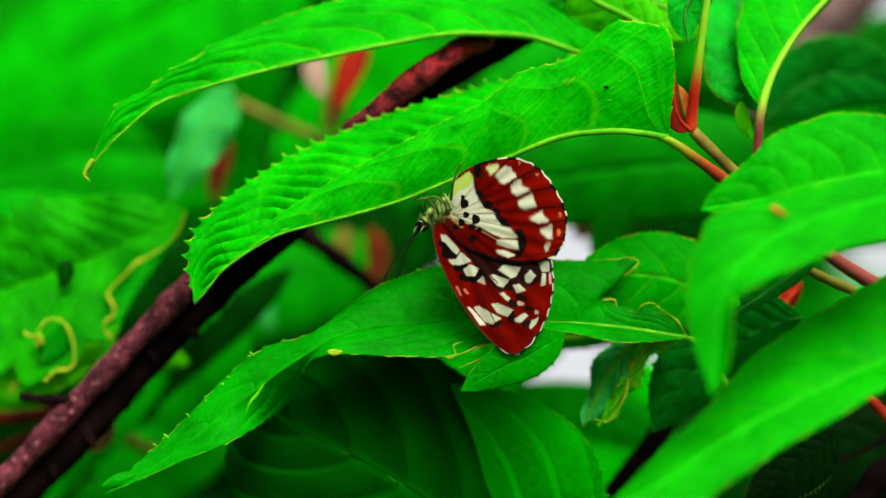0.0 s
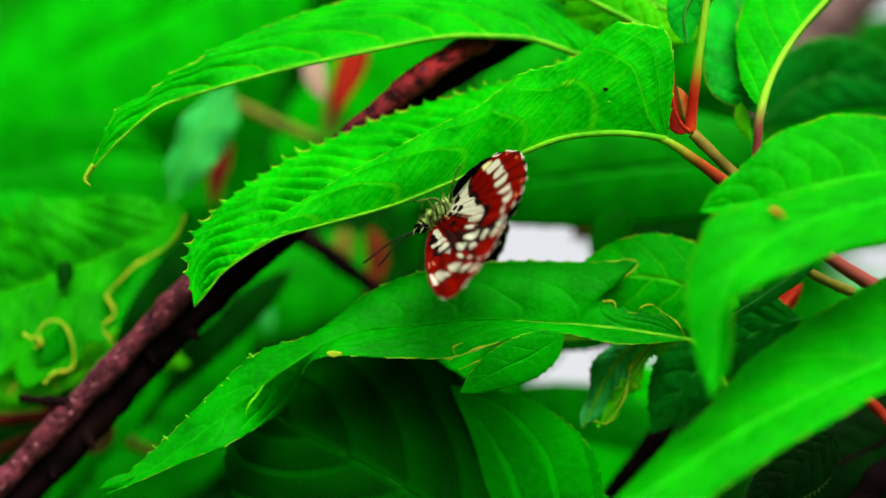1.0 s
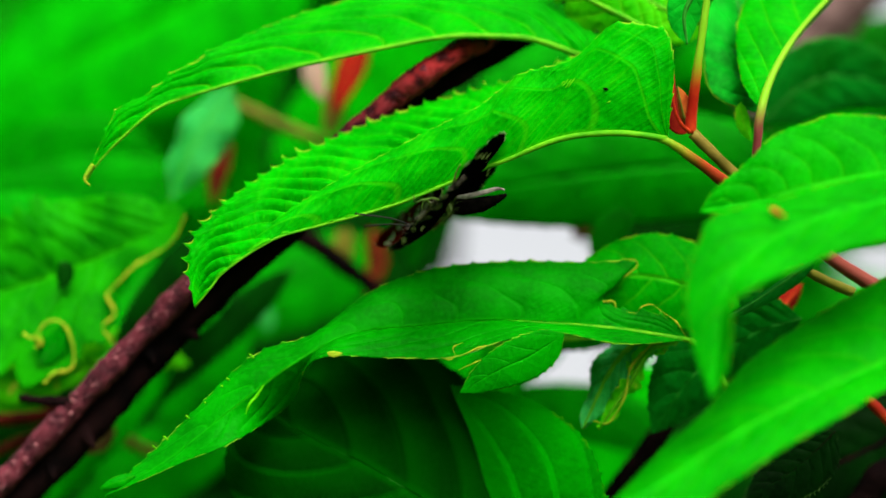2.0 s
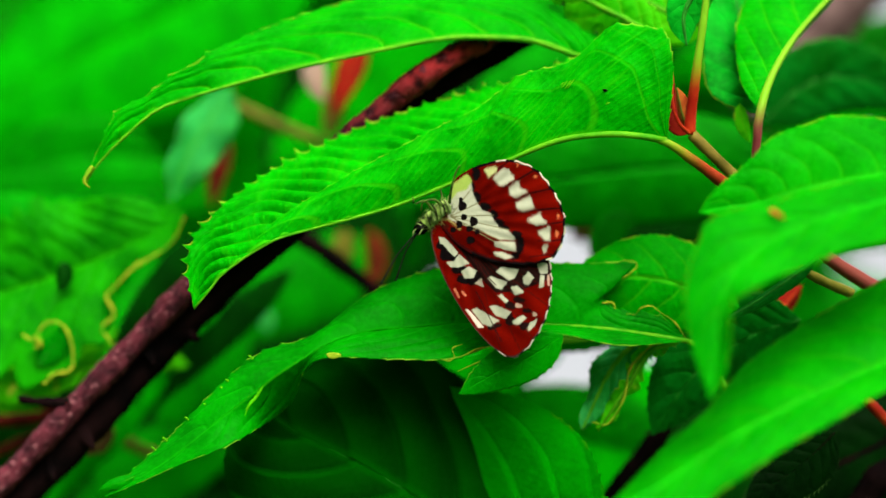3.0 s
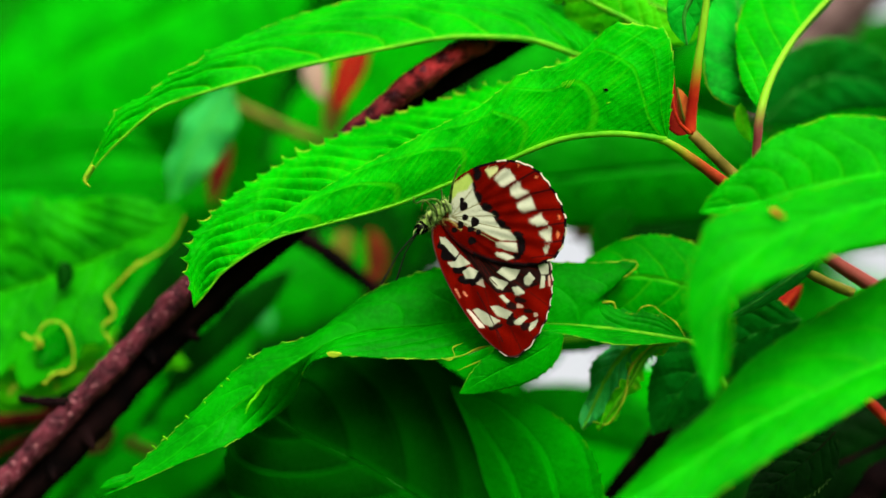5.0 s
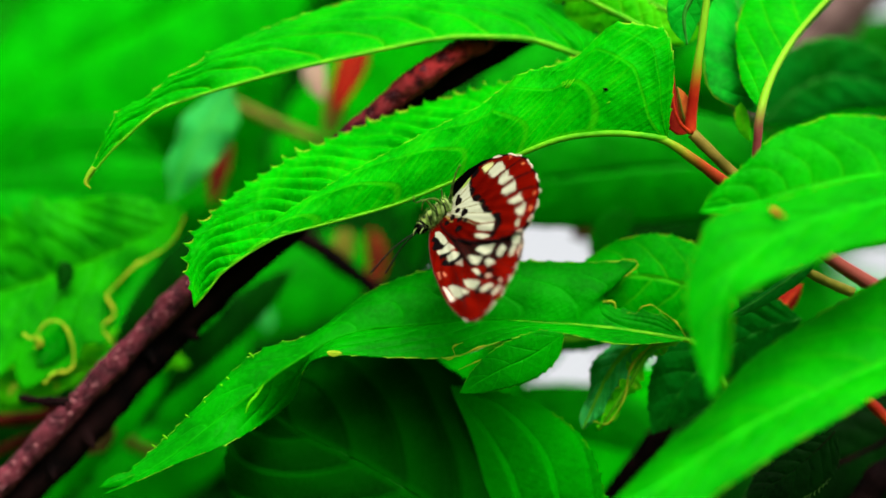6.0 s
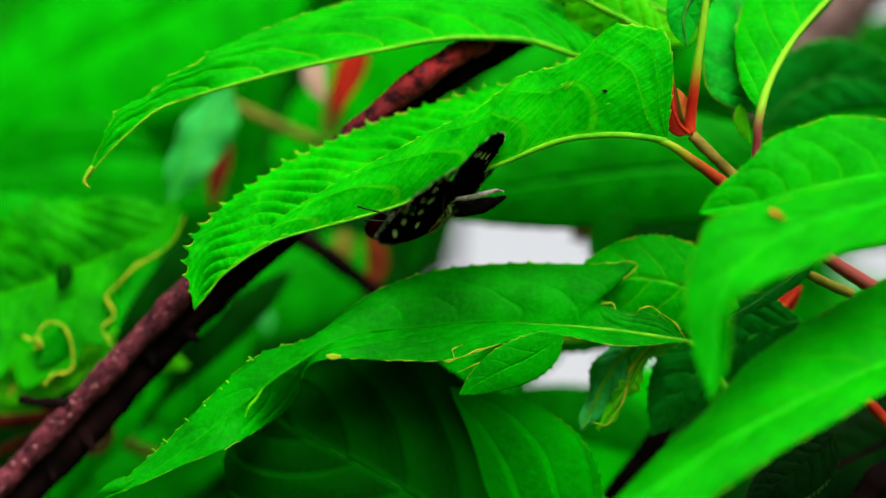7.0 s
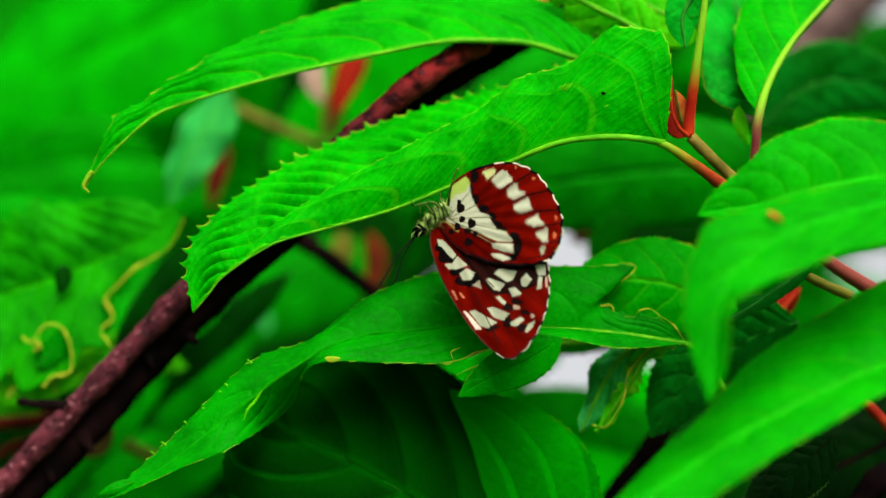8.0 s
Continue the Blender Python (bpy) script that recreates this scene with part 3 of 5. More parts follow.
# bead-like teeth on the frayed rim of the lower leaf
for u, v, w in [(-41.7, -22.8, 5), (-46.6, -28.0, 4.5), (-47.8, -29.6, 4.3), (-51.3, -33.2, 3.6), (-55.3, -36.1, 3), (-60.0, -40.4, 1.6), (-62.3, -42.4, 1.1), (-66.2, -47.3, 0)]:
    part("tooth", tube_mesh("tooth", [(u + 0.5, v - 0.5, w - 0.2), (u, v, w - 0.4), (u - 0.5, v + 0.35, w - 0.4)], (0.24, 0.16, 0.26, 0.12), GREEN_LIME, 10, 7, 0.15, (54.4, -19.7, 8), 78), lower_leaf, "pale lime bead-like tooth")

# scars of insects on the folded leaf
for pts in ([(25.8, 35.4, -1.6), (26.4, 36.0, -1.6), (27.1, 36.9, -1.6)],
            [(26.4, 35.1, -1.6), (27.0, 35.8, -1.6), (27.8, 36.9, -1.6)],
            [(27.1, 35.2, -1.6), (27.6, 35.9, -1.6), (28.5, 37.1, -1.6)],
            [(25.6, 35.9, -1.6), (26.3, 36.5, -1.6)],
            [(35.2, 31.7, -3.1), (36.1, 32.1, -3.1)]):
    part("scar", tube_mesh("scar", pts, (0.05, 0.14, 0.06), GREEN_LIME, 12, 6, 0.3, (48.1, 24.0, -2), 73), main_leaf, "pale yellow insect scar")
part("spot", tube_mesh("spot", [(34.5, 34.9, -3.0), (35.0, 34.7, -3.0), (35.6, 34.6, -3.0)], (0.1, 0.28, 0.12), BARK_DARK_AND_SHADE, 10, 8, 0.2, (48.1, 24.0, -2), 74), main_leaf, "dark brown spot")
part("withered_spot", tube_mesh("withered_spot", [(63.2, 8.2, -48), (63.9, 7.7, -49), (65.0, 7.0, -49), (66.0, 6.4, -49)], (0.2, 0.5, 0.55, 0.2), DRY_ORANGE, 14, 8, 0.2, (99.6, 11.2, -40), 75), hanging_leaf, "orange withered spot")

# ---------------------------------------------------------------- twigs of the near shrub
def twig(label, pts, radii, mat, bumps=0.06, name="twig", seed=0, k=12, n=40):
    top = root(name, pts[0], label, "twig")
    part("stem", tube_mesh("stem", pts, radii, mat, n, k, bumps, pts[0], seed), top)
    return top


twig("olive brown twig that carries the leaf stalks", [(54.4, 25.7, 4), (58.8, 21.3, 4), (63.7, 16.8, 5), (73.7, 8.8, 6), (83.6, -0.5, 6), (92.2, -6.3, 6), (105.4, -14.6, 4)], (1.2, 1.3, 1.5, 1.9), TWIG_FADE, seed=1)
twig("upright red leaf stalk", [(53.9, 25.7, 4), (54.3, 30.8, 3), (55.3, 40.5, 1), (56.9, 52.6, 0), (57.6, 61.1, 0)], (1.35, 1.0, 0.8, 0.7), STALK_UP, seed=2)
twig("pinkish red leaf stalk", [(68.8, 17.5, 8), (68.9, 23.6, 6), (69.4, 30.3, 4.5), (72.6, 38.7, 8.3), (78.8, 48.0, 14.4), (87.5, 57.5, 20.5)], (1.0, 0.9, 0.6, 0.5), STALK_PINK, seed=3)

shrub_stem = root("shrub", (111.1, 0.0, -30), "brown upright shrub stem standing in the ground", "shrub")
part("trunk", tube_mesh("trunk", [(150, 140, -30), (144, 60, -30), (142, -60, -28), (146, -300, -90), (152, -800, -230), (160, -1690, -480)], (2.5, 3.0, 3.6, 5, 7, 9), BARK_DARK_AND_SHADE, 90, 14, 0.08, (111.1, 0.0, -30), 9), shrub_stem)
twig("thin twig from the stem to the leaves", [(105.4, -14.6, 4), (109.3, -19.0, -10), (111.7, -24.9, -30)], (1.9, 2.0, 2.2), STEM_OLIVE, seed=51)

# ---------------------------------------------------------------- the old branch behind
LIMB = [(-210, -1720, -430), (-190, -900, -210), (-150, -300, -30), (-132.7, -83.9, 26), (-102.1, -54.2, 28), (-84.6, -35.9, 28), (-58.0, -8.1, 28), (-39.8, 7.8, 26), (-14.2, 31.9, 23), (-1.7, 41.4, 20), (7.2, 47.4, 24), (14.8, 53.6, 36), (25.8, 62.2, 44), (44.9, 75.0, 48)]
branch = root("branch", (-102.0, -53.2, 30), "old reddish brown branch with knobbly bark", "branch")
part("limb", tube_mesh("limb", LIMB, (8, 7.5, 7, 5.5, 4.6, 4.0, 3.4, 2.6, 2.8), BARK, 1400, 22, 0.11, (-102.0, -53.2, 30), 4), branch)
knots = np.random.default_rng(3)
limb = spline(LIMB, 2400)
for i in range(26):
    c = limb[2400 - 20 - int(i * 9.2) - int(knots.integers(0, 6))]
    a = knots.uniform(0, 6.28)
    d = np.array([math.cos(a) * 0.7, math.sin(a) * 0.7, -0.7]) * 3.0
    part("knot", tube_mesh("knot", [c + d * 0.8, c + d * 1.05, c + d * 1.2], (1.1, 0.9, 0.3), BARK, 6, 8, 0.2, (-102.0, -53.2, 30), i), branch)
for i in range(46):
    k = 2138 + int(i * 3.3) + int(knots.integers(0, 3))
    along = limb[k + 4] - limb[k - 4]
    across = np.array([-along[1], along[0], 0]) / np.hypot(along[0], along[1])
    lean = knots.uniform(-0.5, 0.95)
    d = across * lean + np.array([0, 0, -math.sqrt(1 - lean * lean)])
    c = limb[k] + d * 2.5
    part("pore", tube_mesh("pore", [c - along * 0.06, c + d * 0.25, c + along * 0.06], (0.15, knots.uniform(0.25, 0.5), 0.15), BARK_PALE, 6, 7, 0.2, (-102.0, -53.2, 30), i), branch, "pale raised pore")
part("stub", tube_mesh("stub", [(-84.3, -35.3, 27), (-88.6, -34.6, 28), (-93.2, -34.4, 29), (-97.3, -33.8, 30)], (1.7, 1.2, 1.05, 0.8), BARK_DARK_AND_SHADE, 30, 12, 0.12, (-102.0, -53.2, 30), 77), branch, "dark broken side stub")
# the reddish branch's shaded underside, built as a second black limb with knots
under = root("branch", (-101.4, -59.0, 46), "added black limb standing for the reddish branch's shaded underside", "branch")
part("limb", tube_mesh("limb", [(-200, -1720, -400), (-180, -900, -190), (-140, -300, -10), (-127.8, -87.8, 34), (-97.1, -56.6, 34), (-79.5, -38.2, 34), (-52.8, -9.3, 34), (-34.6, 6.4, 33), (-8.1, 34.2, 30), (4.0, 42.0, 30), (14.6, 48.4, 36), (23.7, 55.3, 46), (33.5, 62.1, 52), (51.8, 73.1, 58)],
     (8, 7.5, 7, 5, 3.9, 3.7, 3.6, 3.8), BARK_DARK_AND_SHADE, 500, 16, 0.1, (-101.4, -59.0, 46), 6), under)
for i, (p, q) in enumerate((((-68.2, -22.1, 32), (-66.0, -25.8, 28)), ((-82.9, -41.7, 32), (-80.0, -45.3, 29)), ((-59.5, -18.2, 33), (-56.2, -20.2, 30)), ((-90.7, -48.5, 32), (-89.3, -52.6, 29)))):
    part("knot", tube_mesh("knot", [p, (np.array(p) + q) / 2, q], (2.6, 1.6, 0.5), BARK_DARK_AND_SHADE, 8, 9, 0.2, (-101.4, -59.0, 46), 70 + i), under)

# ---------------------------------------------------------------- leaves of the near shrub, right side
leaf("bright green leaf with a yellow midrib and a pink stalk",
     [(69.5, 30.3, 5), (72.7, 38.7, 9), (78.9, 48.0, 15), (87.6, 57.6, 21), (97.7, 68.7, 27)],
     [[(69.5, 30.3, 5), (65.7, 38.7, 10), (67.3, 54.0, 20), (79.5, 70.3, 32), (97.7, 68.7, 27)],
      [(69.5, 30.3, 5), (73.2, 38.5, 12), (79.8, 47.6, 19), (88.7, 57.0, 25), (97.7, 68.7, 27)]], GREEN, veins=6, relief=0.5, seed=23, teeth=14, tooth=0.5)
leaf("dark bluish green curled leaf",
     [(71.5, 30.3, 14), (70.5, 41.1, 22), (68.7, 55.0, 32), (67.5, 70.9, 42)],
     [[(71.5, 30.3, 14), (59.9, 34.6, 12), (58.9, 46.0, 20), (61.7, 59.9, 30), (67.5, 70.9, 42)],
      [(71.5, 30.3, 14), (74.6, 41.6, 28), (75.2, 56.0, 40), (67.5, 70.9, 42)]], GREEN_BLUE, rib=RIB_DARK, veins=6, relief=1.4, seed=29, teeth=18, tooth=0.7, bulge=0.14)
flat_leaf("small dark green oval leaf", [(58.7, 62.8, 3), (55.0, 56.6, 3), (52.6, 51.1, 3), (53.2, 44.8, 3)], 9.5, roll=0, fold=20, mat=GREEN_BLUE, rib=RIB_DARK, veins=6, relief=0.4, seed=31, teeth=10, tooth=0.4, nt=90)
flat_leaf("lime green leaf eaten to lace by insects", [(49.6, 47.1, 18), (41.5, 52.4, 20), (32.8, 57.1, 22), (21.3, 64.4, 24)], 14, roll=-10, fold=15, mat=GREEN_LIME, veins=6, seed=37, bite=0.6, nt=90)
flat_leaf("lime green leaf behind the red stalk", [(61.7, 51.7, 26), (52.6, 54.6, 28), (43.7, 60.0, 30), (35.9, 69.1, 30)], 16, roll=10, fold=10, mat=GREEN_LIME, veins=6, seed=38, nt=60, ns=10)
flat_leaf("small red and orange bud scale at a twig fork", [(53.8, 25.7, 3), (51.2, 28.0, 1), (49.9, 31.8, 0), (49.8, 39.2, 0)], 6, roll=40, fold=30, mat=DRY, rib=STEM_RED, veins=4, relief=0.1, seed=39, nt=40, ns=8, tooth=0.2, name="bud_scale", rib_mm=(0.5, 0.2))
flat_leaf("small orange bud scale at a twig fork", [(54.5, 26.3, 5), (52.7, 29.0, 4), (51.2, 35.8, 4)], 5, roll=-30, fold=30, mat=DRY_ORANGE, rib=STEM_OLIVE, veins=4, relief=0.1, seed=40, nt=30, ns=8, tooth=0.2, name="bud_scale", rib_mm=(0.4, 0.2))
flat_leaf("leaf with shade in its dark green, out of focus", [(78.0, 31.2, 60), (88.3, 40.4, 62), (99.8, 43.3, 64), (119.8, 37.9, 66)], 19, roll=10, fold=4, mat=GREEN_DARK, rib=RIB_DARK, rib_mm=(0.3, 0.1), veins=7, seed=41, nt=60, ns=10)
flat_leaf("mid-green leaf with a rounded outline behind the eaten leaf", [(66.6, -12.5, 17), (53.8, -7.5, 16), (42.5, -5.6, 16), (27.3, -7.5, 16)], 22, roll=10, fold=15, mat=GREEN_FRESH, rib=RIB_SOFT, rib_mm=(0.2, 0.1), veins=7, seed=43, nt=80, ns=12)
flat_leaf("toothed leaf with shade in its dark green", [(81.0, -15.2, 20), (69.6, -19.0, 20), (56.8, -27.9, 20), (47.3, -41.3, 20)], 23, roll=-20, fold=12, mat=GREEN_DARK, rib=RIB_DARK, rib_mm=(0.2, 0.1), veins=8, seed=47, teeth=24, tooth=1.2, relief=0.6)
flat_leaf("crinkled teal leaf with yellow blotches", [(50.9, -18.9, 12), (43.8, -20.0, 13), (37.6, -26.5, 14), (31.3, -39.8, 15)], 10, roll=30, fold=15, mat=GREEN_TEAL, veins=8, seed=53, wave=1.2, relief=1.2, teeth=20)
flat_leaf("crinkled yellow-green leaf half eaten", [(51.9, -19.6, 10), (45.8, -22.1, 11), (41.2, -29.9, 12), (34.7, -39.8, 13)], 5, roll=-20, fold=20, mat=GREEN_LIME, veins=6, seed=59, wave=1.5, bite=0.7, nt=90)
flat_leaf("small leaf painted near-black for shade, with a pale toothed rim", [(86.8, -39.8, 10), (81.8, -44.8, 10), (75.6, -49.8, 10), (66.8, -54.7, 10)], 13, roll=20, fold=10, mat=FAR_DEEP_SHADE, rib=BARK_DARK_AND_SHADE, rib_mm=(0.2, 0.1), veins=7, seed=61, teeth=26, tooth=0.9)
flat_leaf("small lime green leaf with toothed rim behind the pink stalk", [(66.1, 32.9, 12), (66.3, 30.4, 12), (67.0, 27.4, 12), (68.4, 24.2, 12)], 3.2, roll=0, fold=20, mat=GREEN_LIME, veins=5, seed=165, rib_mm=(0.12, 0.05), nt=60, ns=8, teeth=9, tooth=0.7)
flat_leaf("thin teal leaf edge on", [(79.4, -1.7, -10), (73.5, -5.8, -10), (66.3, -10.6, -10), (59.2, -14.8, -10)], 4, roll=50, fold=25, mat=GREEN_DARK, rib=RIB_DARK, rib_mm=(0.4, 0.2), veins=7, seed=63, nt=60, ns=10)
flat_leaf("small red autumn leaf", [(76.3, -15.5, 30), (79.5, -11.6, 30), (82.8, -7.7, 30)], 5, roll=10, fold=20, mat=DRY, rib=STEM_RED, veins=4, seed=64, nt=40, ns=8)

flat_leaf("mid-green narrow leaf behind the eaten leaf", [(46.3, -18.6, 44), (34.3, -20.5, 44), (22.2, -21.3, 44), (10.2, -22.9, 44)], 6, roll=0, fold=10, mat=GREEN_MID, veins=6, seed=67, nt=60, ns=8)
shred = flat_leaf("pale torn leaf shred", [(-38.0, -28.5, -6), (-39.6, -30.9, -6), (-41.0, -32.5, -7), (-41.8, -34.7, -7)], 0.6, roll=0, fold=30, mat=GREEN_LIME, veins=3, seed=68, nt=40, ns=6, relief=0.1, name="leaf_shred", rib_mm=(0.1, 0.05), bite=0.6)
speck = flat_leaf("orange withered speck on a leaf rim", [(-24.7, -21.8, -4), (-23.7, -22.1, -4), (-22.5, -22.1, -4), (-21.4, -21.9, -4)], 1.3, roll=0, fold=10, mat=GOLD, veins=3, seed=69, nt=30, ns=6, relief=0.1, name="leaf_speck", rib_mm=(0.1, 0.05))
crinkled_leaf = leaf("large crinkled bright green leaf with a withered golden rim",
     [(-61.5, 9.4, 50), (-71.0, 3.5, 50), (-83.2, -1.9, 50), (-95.4, -6.6, 50), (-114.4, -12.1, 50)],
     [[(-61.5, 9.4, 50), (-65.7, 12.1, 51), (-75.4, 13.1, 52), (-89.0, 12.4, 52), (-104.0, 11.0, 52), (-114.0, -12.0, 48)],
      [(-61.5, 9.4, 50), (-65.5, 1.5, 49), (-72.8, -3.2, 48), (-77.7, -8.3, 46), (-78.6, -15.9, 43), (-79.1, -21.7, 41), (-85.4, -27.7, 39), (-93.1, -30.0, 38), (-103.7, -31.1, 38), (-114.0, -12.0, 48)]],
     FAR_LIME, rib=RIB_SOFT, rib_mm=(0.2, 0.1), veins=8, relief=0.6, lean=0.4, sweep=1.6, wave=1.6, bite=0.25, seed=166, teeth=20, tooth=0.8, nt=200, ns=24)
for pts, radii in (([(-61.6, 8.5, 48.5), (-62.9, 4.9, 47.8), (-65.2, 1.5, 47), (-70.2, -1.9, 46.2), (-73.1, -3.6, 45.5), (-77.3, -7.9, 44.8), (-79.6, -10.6, 44), (-78.1, -13.2, 43.2), (-77.6, -15.4, 42.5), (-80.5, -17.9, 41.8), (-78.8, -20.1, 41), (-77.2, -22.2, 40.2)], (0.12, 0.2, 0.45, 0.25, 0.5, 0.2)), ([(-98.1, -19.4, 37.5), (-95.4, -20.6, 37.5), (-93.3, -17.3, 37.5), (-90.1, -16.4, 37.5), (-87.8, -18.4, 37.5), (-86.4, -22.6, 37.5), (-86.2, -27.0, 37.5)], (0.25, 0.4, 0.34, 0.34, 0.25)), ([(-95.4, -19.7, 37.5), (-94.1, -21.5, 37.5), (-95.2, -22.6, 37.5)], (0.5, 0.9, 0.4)), ([(-85.9, -26.9, 36), (-88.0, -28.2, 36), (-90.4, -28.5, 36), (-92.8, -31.0, 36)], (0.3, 0.5, 0.4))):
    part("withered_rim", tube_mesh("withered_rim", pts, radii, GOLD, 40, 8, 0.3, (-61.5, 9.4, 50), 33), crinkled_leaf, "golden withered rim of an eaten hole")
# added dark blade that stands for the shadowed gap in the crinkled leaf
flat_leaf("small dark blade standing for a shaded hole in the leaf, blurred", [(-89.9, -2.3, 43.5), (-89.4, -4.5, 43.5), (-89.6, -6.8, 43.5), (-90.4, -9.5, 43.5)], 4, roll=0, fold=10, mat=FAR_SHADED, rib=RIB_DARK, rib_mm=(0.2, 0.1), veins=5, seed=168, nt=60, ns=8)
flat_leaf("small dark green leaf inside an eaten hole", [(-94.5, -26.4, 38.4), (-91.9, -23.4, 38.4), (-90.0, -21.1, 38.4), (-89.0, -17.3, 38.4)], 6, roll=0, fold=10, mat=FAR_SOFT, rib=RIB_DARK, rib_mm=(0.2, 0.1), veins=5, seed=169, nt=60, ns=8)
lobes = flat_leaf("small green toothed lobes at a leaf's tip", [(-65.9, -48.1, -3), (-68.0, -49.0, -3.4), (-70.4, -49.7, -4), (-73.3, -50.9, -4)], 2.6, roll=10, fold=20, mat=GREEN_MID, veins=5, seed=170, rib_mm=(0.12, 0.05), nt=60, ns=8, teeth=6, tooth=1.0)

# ---------------------------------------------------------------- leaves behind, out of focus
def far_leaf(label, mid, wide, mat, roll=0, fold=12, seed=1, **more):
    return flat_leaf(label, mid, wide, roll=roll, fold=fold, mat=mat, rib=RIB_DARK, rib_mm=(0.15, 0.05), seed=seed, nt=48, ns=9, teeth=16, tooth=1.0, **more)


far_leaf("large bright green leaf far out of focus", [(-38.9, 97.3, 190), (-70.1, 80.0, 190), (-104.8, 62.6, 190), (-146.4, 41.8, 190)], 62, FAR_BRIGHT, 10, 8, 71)
far_leaf("large bright green leaf far out of focus", [(-52.4, 59.2, 230), (-80.0, 48.1, 230), (-111.4, 38.9, 230), (-159.3, 20.5, 230)], 62, FAR_BRIGHT, -14, 10, 72)
far_leaf("large bright green leaf far out of focus", [(-80.0, 23.3, 160), (-98.2, 23.3, 160), (-116.4, 20.0, 160), (-142.9, 6.8, 160)], 34, FAR_MID, -20, 12, 73)
far_leaf("green leaf in half shade out of focus", [(-58.7, 33.9, 240), (-75.6, 20.8, 240), (-90.5, 11.4, 240), (-118.6, 0.2, 240)], 34, FAR_BRIGHT, -30, 12, 74)
far_leaf("pale bluish green leaf hanging out of focus", [(-53.5, 41.8, 80), (-58.3, 34.6, 80), (-63.8, 25.7, 80), (-69.5, 13.1, 80)], 15, GREEN_TEAL, 14, 22, 75, wave=0.8)
far_leaf("large bright leaf with a withered rim, out of focus", [(-135.3, 6.0, 90), (-111.9, 3.1, 90), (-88.4, 2.3, 90), (-65.0, 10.1, 90)], 25, FAR_MID, 0, 8, 76, wave=1.0, relief=0.3)
far_leaf("large bright leaf with a withered rim, out of focus", [(-134.3, -18.7, 86), (-113.9, -12.9, 86), (-97.9, -9.3, 86), (-76.9, -3.5, 86)], 24, FAR_MID, 0, 8, 77, wave=1.0, relief=0.3)
far_leaf("crinkled lime leaf eaten at its rim, out of focus", [(-127.0, -30.0, 80), (-112.7, -27.2, 80), (-98.3, -25.0, 80), (-81.0, -20.7, 80)], 18, GREEN_LIME, 0, 10, 78, wave=1.2, relief=0.3, bite=0.4)
far_leaf("crinkled lime leaf eaten at its rim, out of focus", [(-122.2, -37.5, 84), (-110.6, -36.0, 84), (-97.6, -34.6, 84), (-86.0, -30.3, 84)], 12, GREEN_LIME, 0, 10, 79, wave=1.2, relief=0.3, bite=0.5)
far_leaf("green leaf in half shade out of focus", [(-19.8, 3.4, 140), (-32.6, -6.2, 140), (-45.4, -12.6, 140), (-64.6, -25.4, 140)], 26, FAR_SOFT, 10, 14, 80)
far_leaf("green leaf with shade painted in, out of focus", [(-14.1, -20.0, 170), (-37.7, -28.4, 170), (-59.5, -33.5, 170), (-84.7, -46.9, 170)], 36, FAR_SHADED, 10, 14, 81)
far_leaf("green leaf in half shade out of focus", [(-51.5, -24.2, 112), (-59.3, -30.3, 112), (-67.7, -37.9, 112), (-78.0, -48.6, 112)], 13, FAR_MID, 6, 12, 181)
far_leaf("crinkled lime leaf eaten at its rim, out of focus", [(-110.8, -33.5, 46), (-99.8, -31.5, 45), (-91.1, -29.9, 45), (-81.6, -26.3, 48)], 9, GREEN_LIME, -25, 10, 183, wave=1.0, relief=0.3)
far_leaf("dark red withered leaf shred out of focus", [(-82.5, -41.4, 64), (-83.1, -44.7, 64), (-84.7, -47.5, 64), (-88.9, -50.0, 64)], 5, WITHERED, 0, 14, 182)
far_leaf("mid-green narrow leaf out of focus", [(-67.6, -27.7, 76), (-76.6, -37.5, 74), (-84.8, -47.3, 72), (-100.7, -65.4, 70)], 8, FAR_BRIGHT, 0, 14, 82)
far_leaf("mid-green leaf under the branch out of focus", [(-56.3, -53.9, 120), (-70.2, -55.5, 120), (-85.6, -63.2, 120), (-105.7, -80.2, 120)], 24, FAR_MID, 14, 14, 83)
far_leaf("green leaf with shade painted in, out of focus", [(-102.8, -38.3, 260), (-112.4, -53.7, 260), (-127.8, -65.3, 260), (-150.9, -80.7, 260)], 50, FAR_SHADED, 14, 14, 84)
far_leaf("green leaf behind the butterfly out of focus", [(93.2, 15.2, 74), (66.2, 21.3, 74), (36.4, 19.3, 74), (-9.1, 11.8, 74)], 29, FAR_SOFT, 4, 10, 85)
far_leaf("green leaf with shade painted in, out of focus", [(118.6, 15.6, 260), (89.7, 17.5, 260), (64.7, 19.4, 260), (33.9, 18.5, 260)], 22, FAR_SHADED, 4, 10, 86)
far_leaf("green leaf out of focus between the upper leaves", [(53.5, 54.2, 120), (38.0, 51.2, 120), (22.6, 46.5, 120), (5.6, 38.8, 120)], 20, FAR_MID, 10, 10, 87)
far_leaf("green leaf out of focus beside the red blossom", [(-3.9, 62.0, 150), (-15.3, 50.6, 150), (-29.9, 39.2, 150), (-49.5, 24.6, 150)], 30, FAR_BRIGHT, -10, 10, 88)
far_leaf("green leaf out of focus under the eaten leaf", [(35.5, -23.4, 130), (23.0, -28.1, 130), (10.4, -32.9, 130), (-3.8, -39.2, 130)], 15, FAR_BRIGHT, 0, 10, 89)
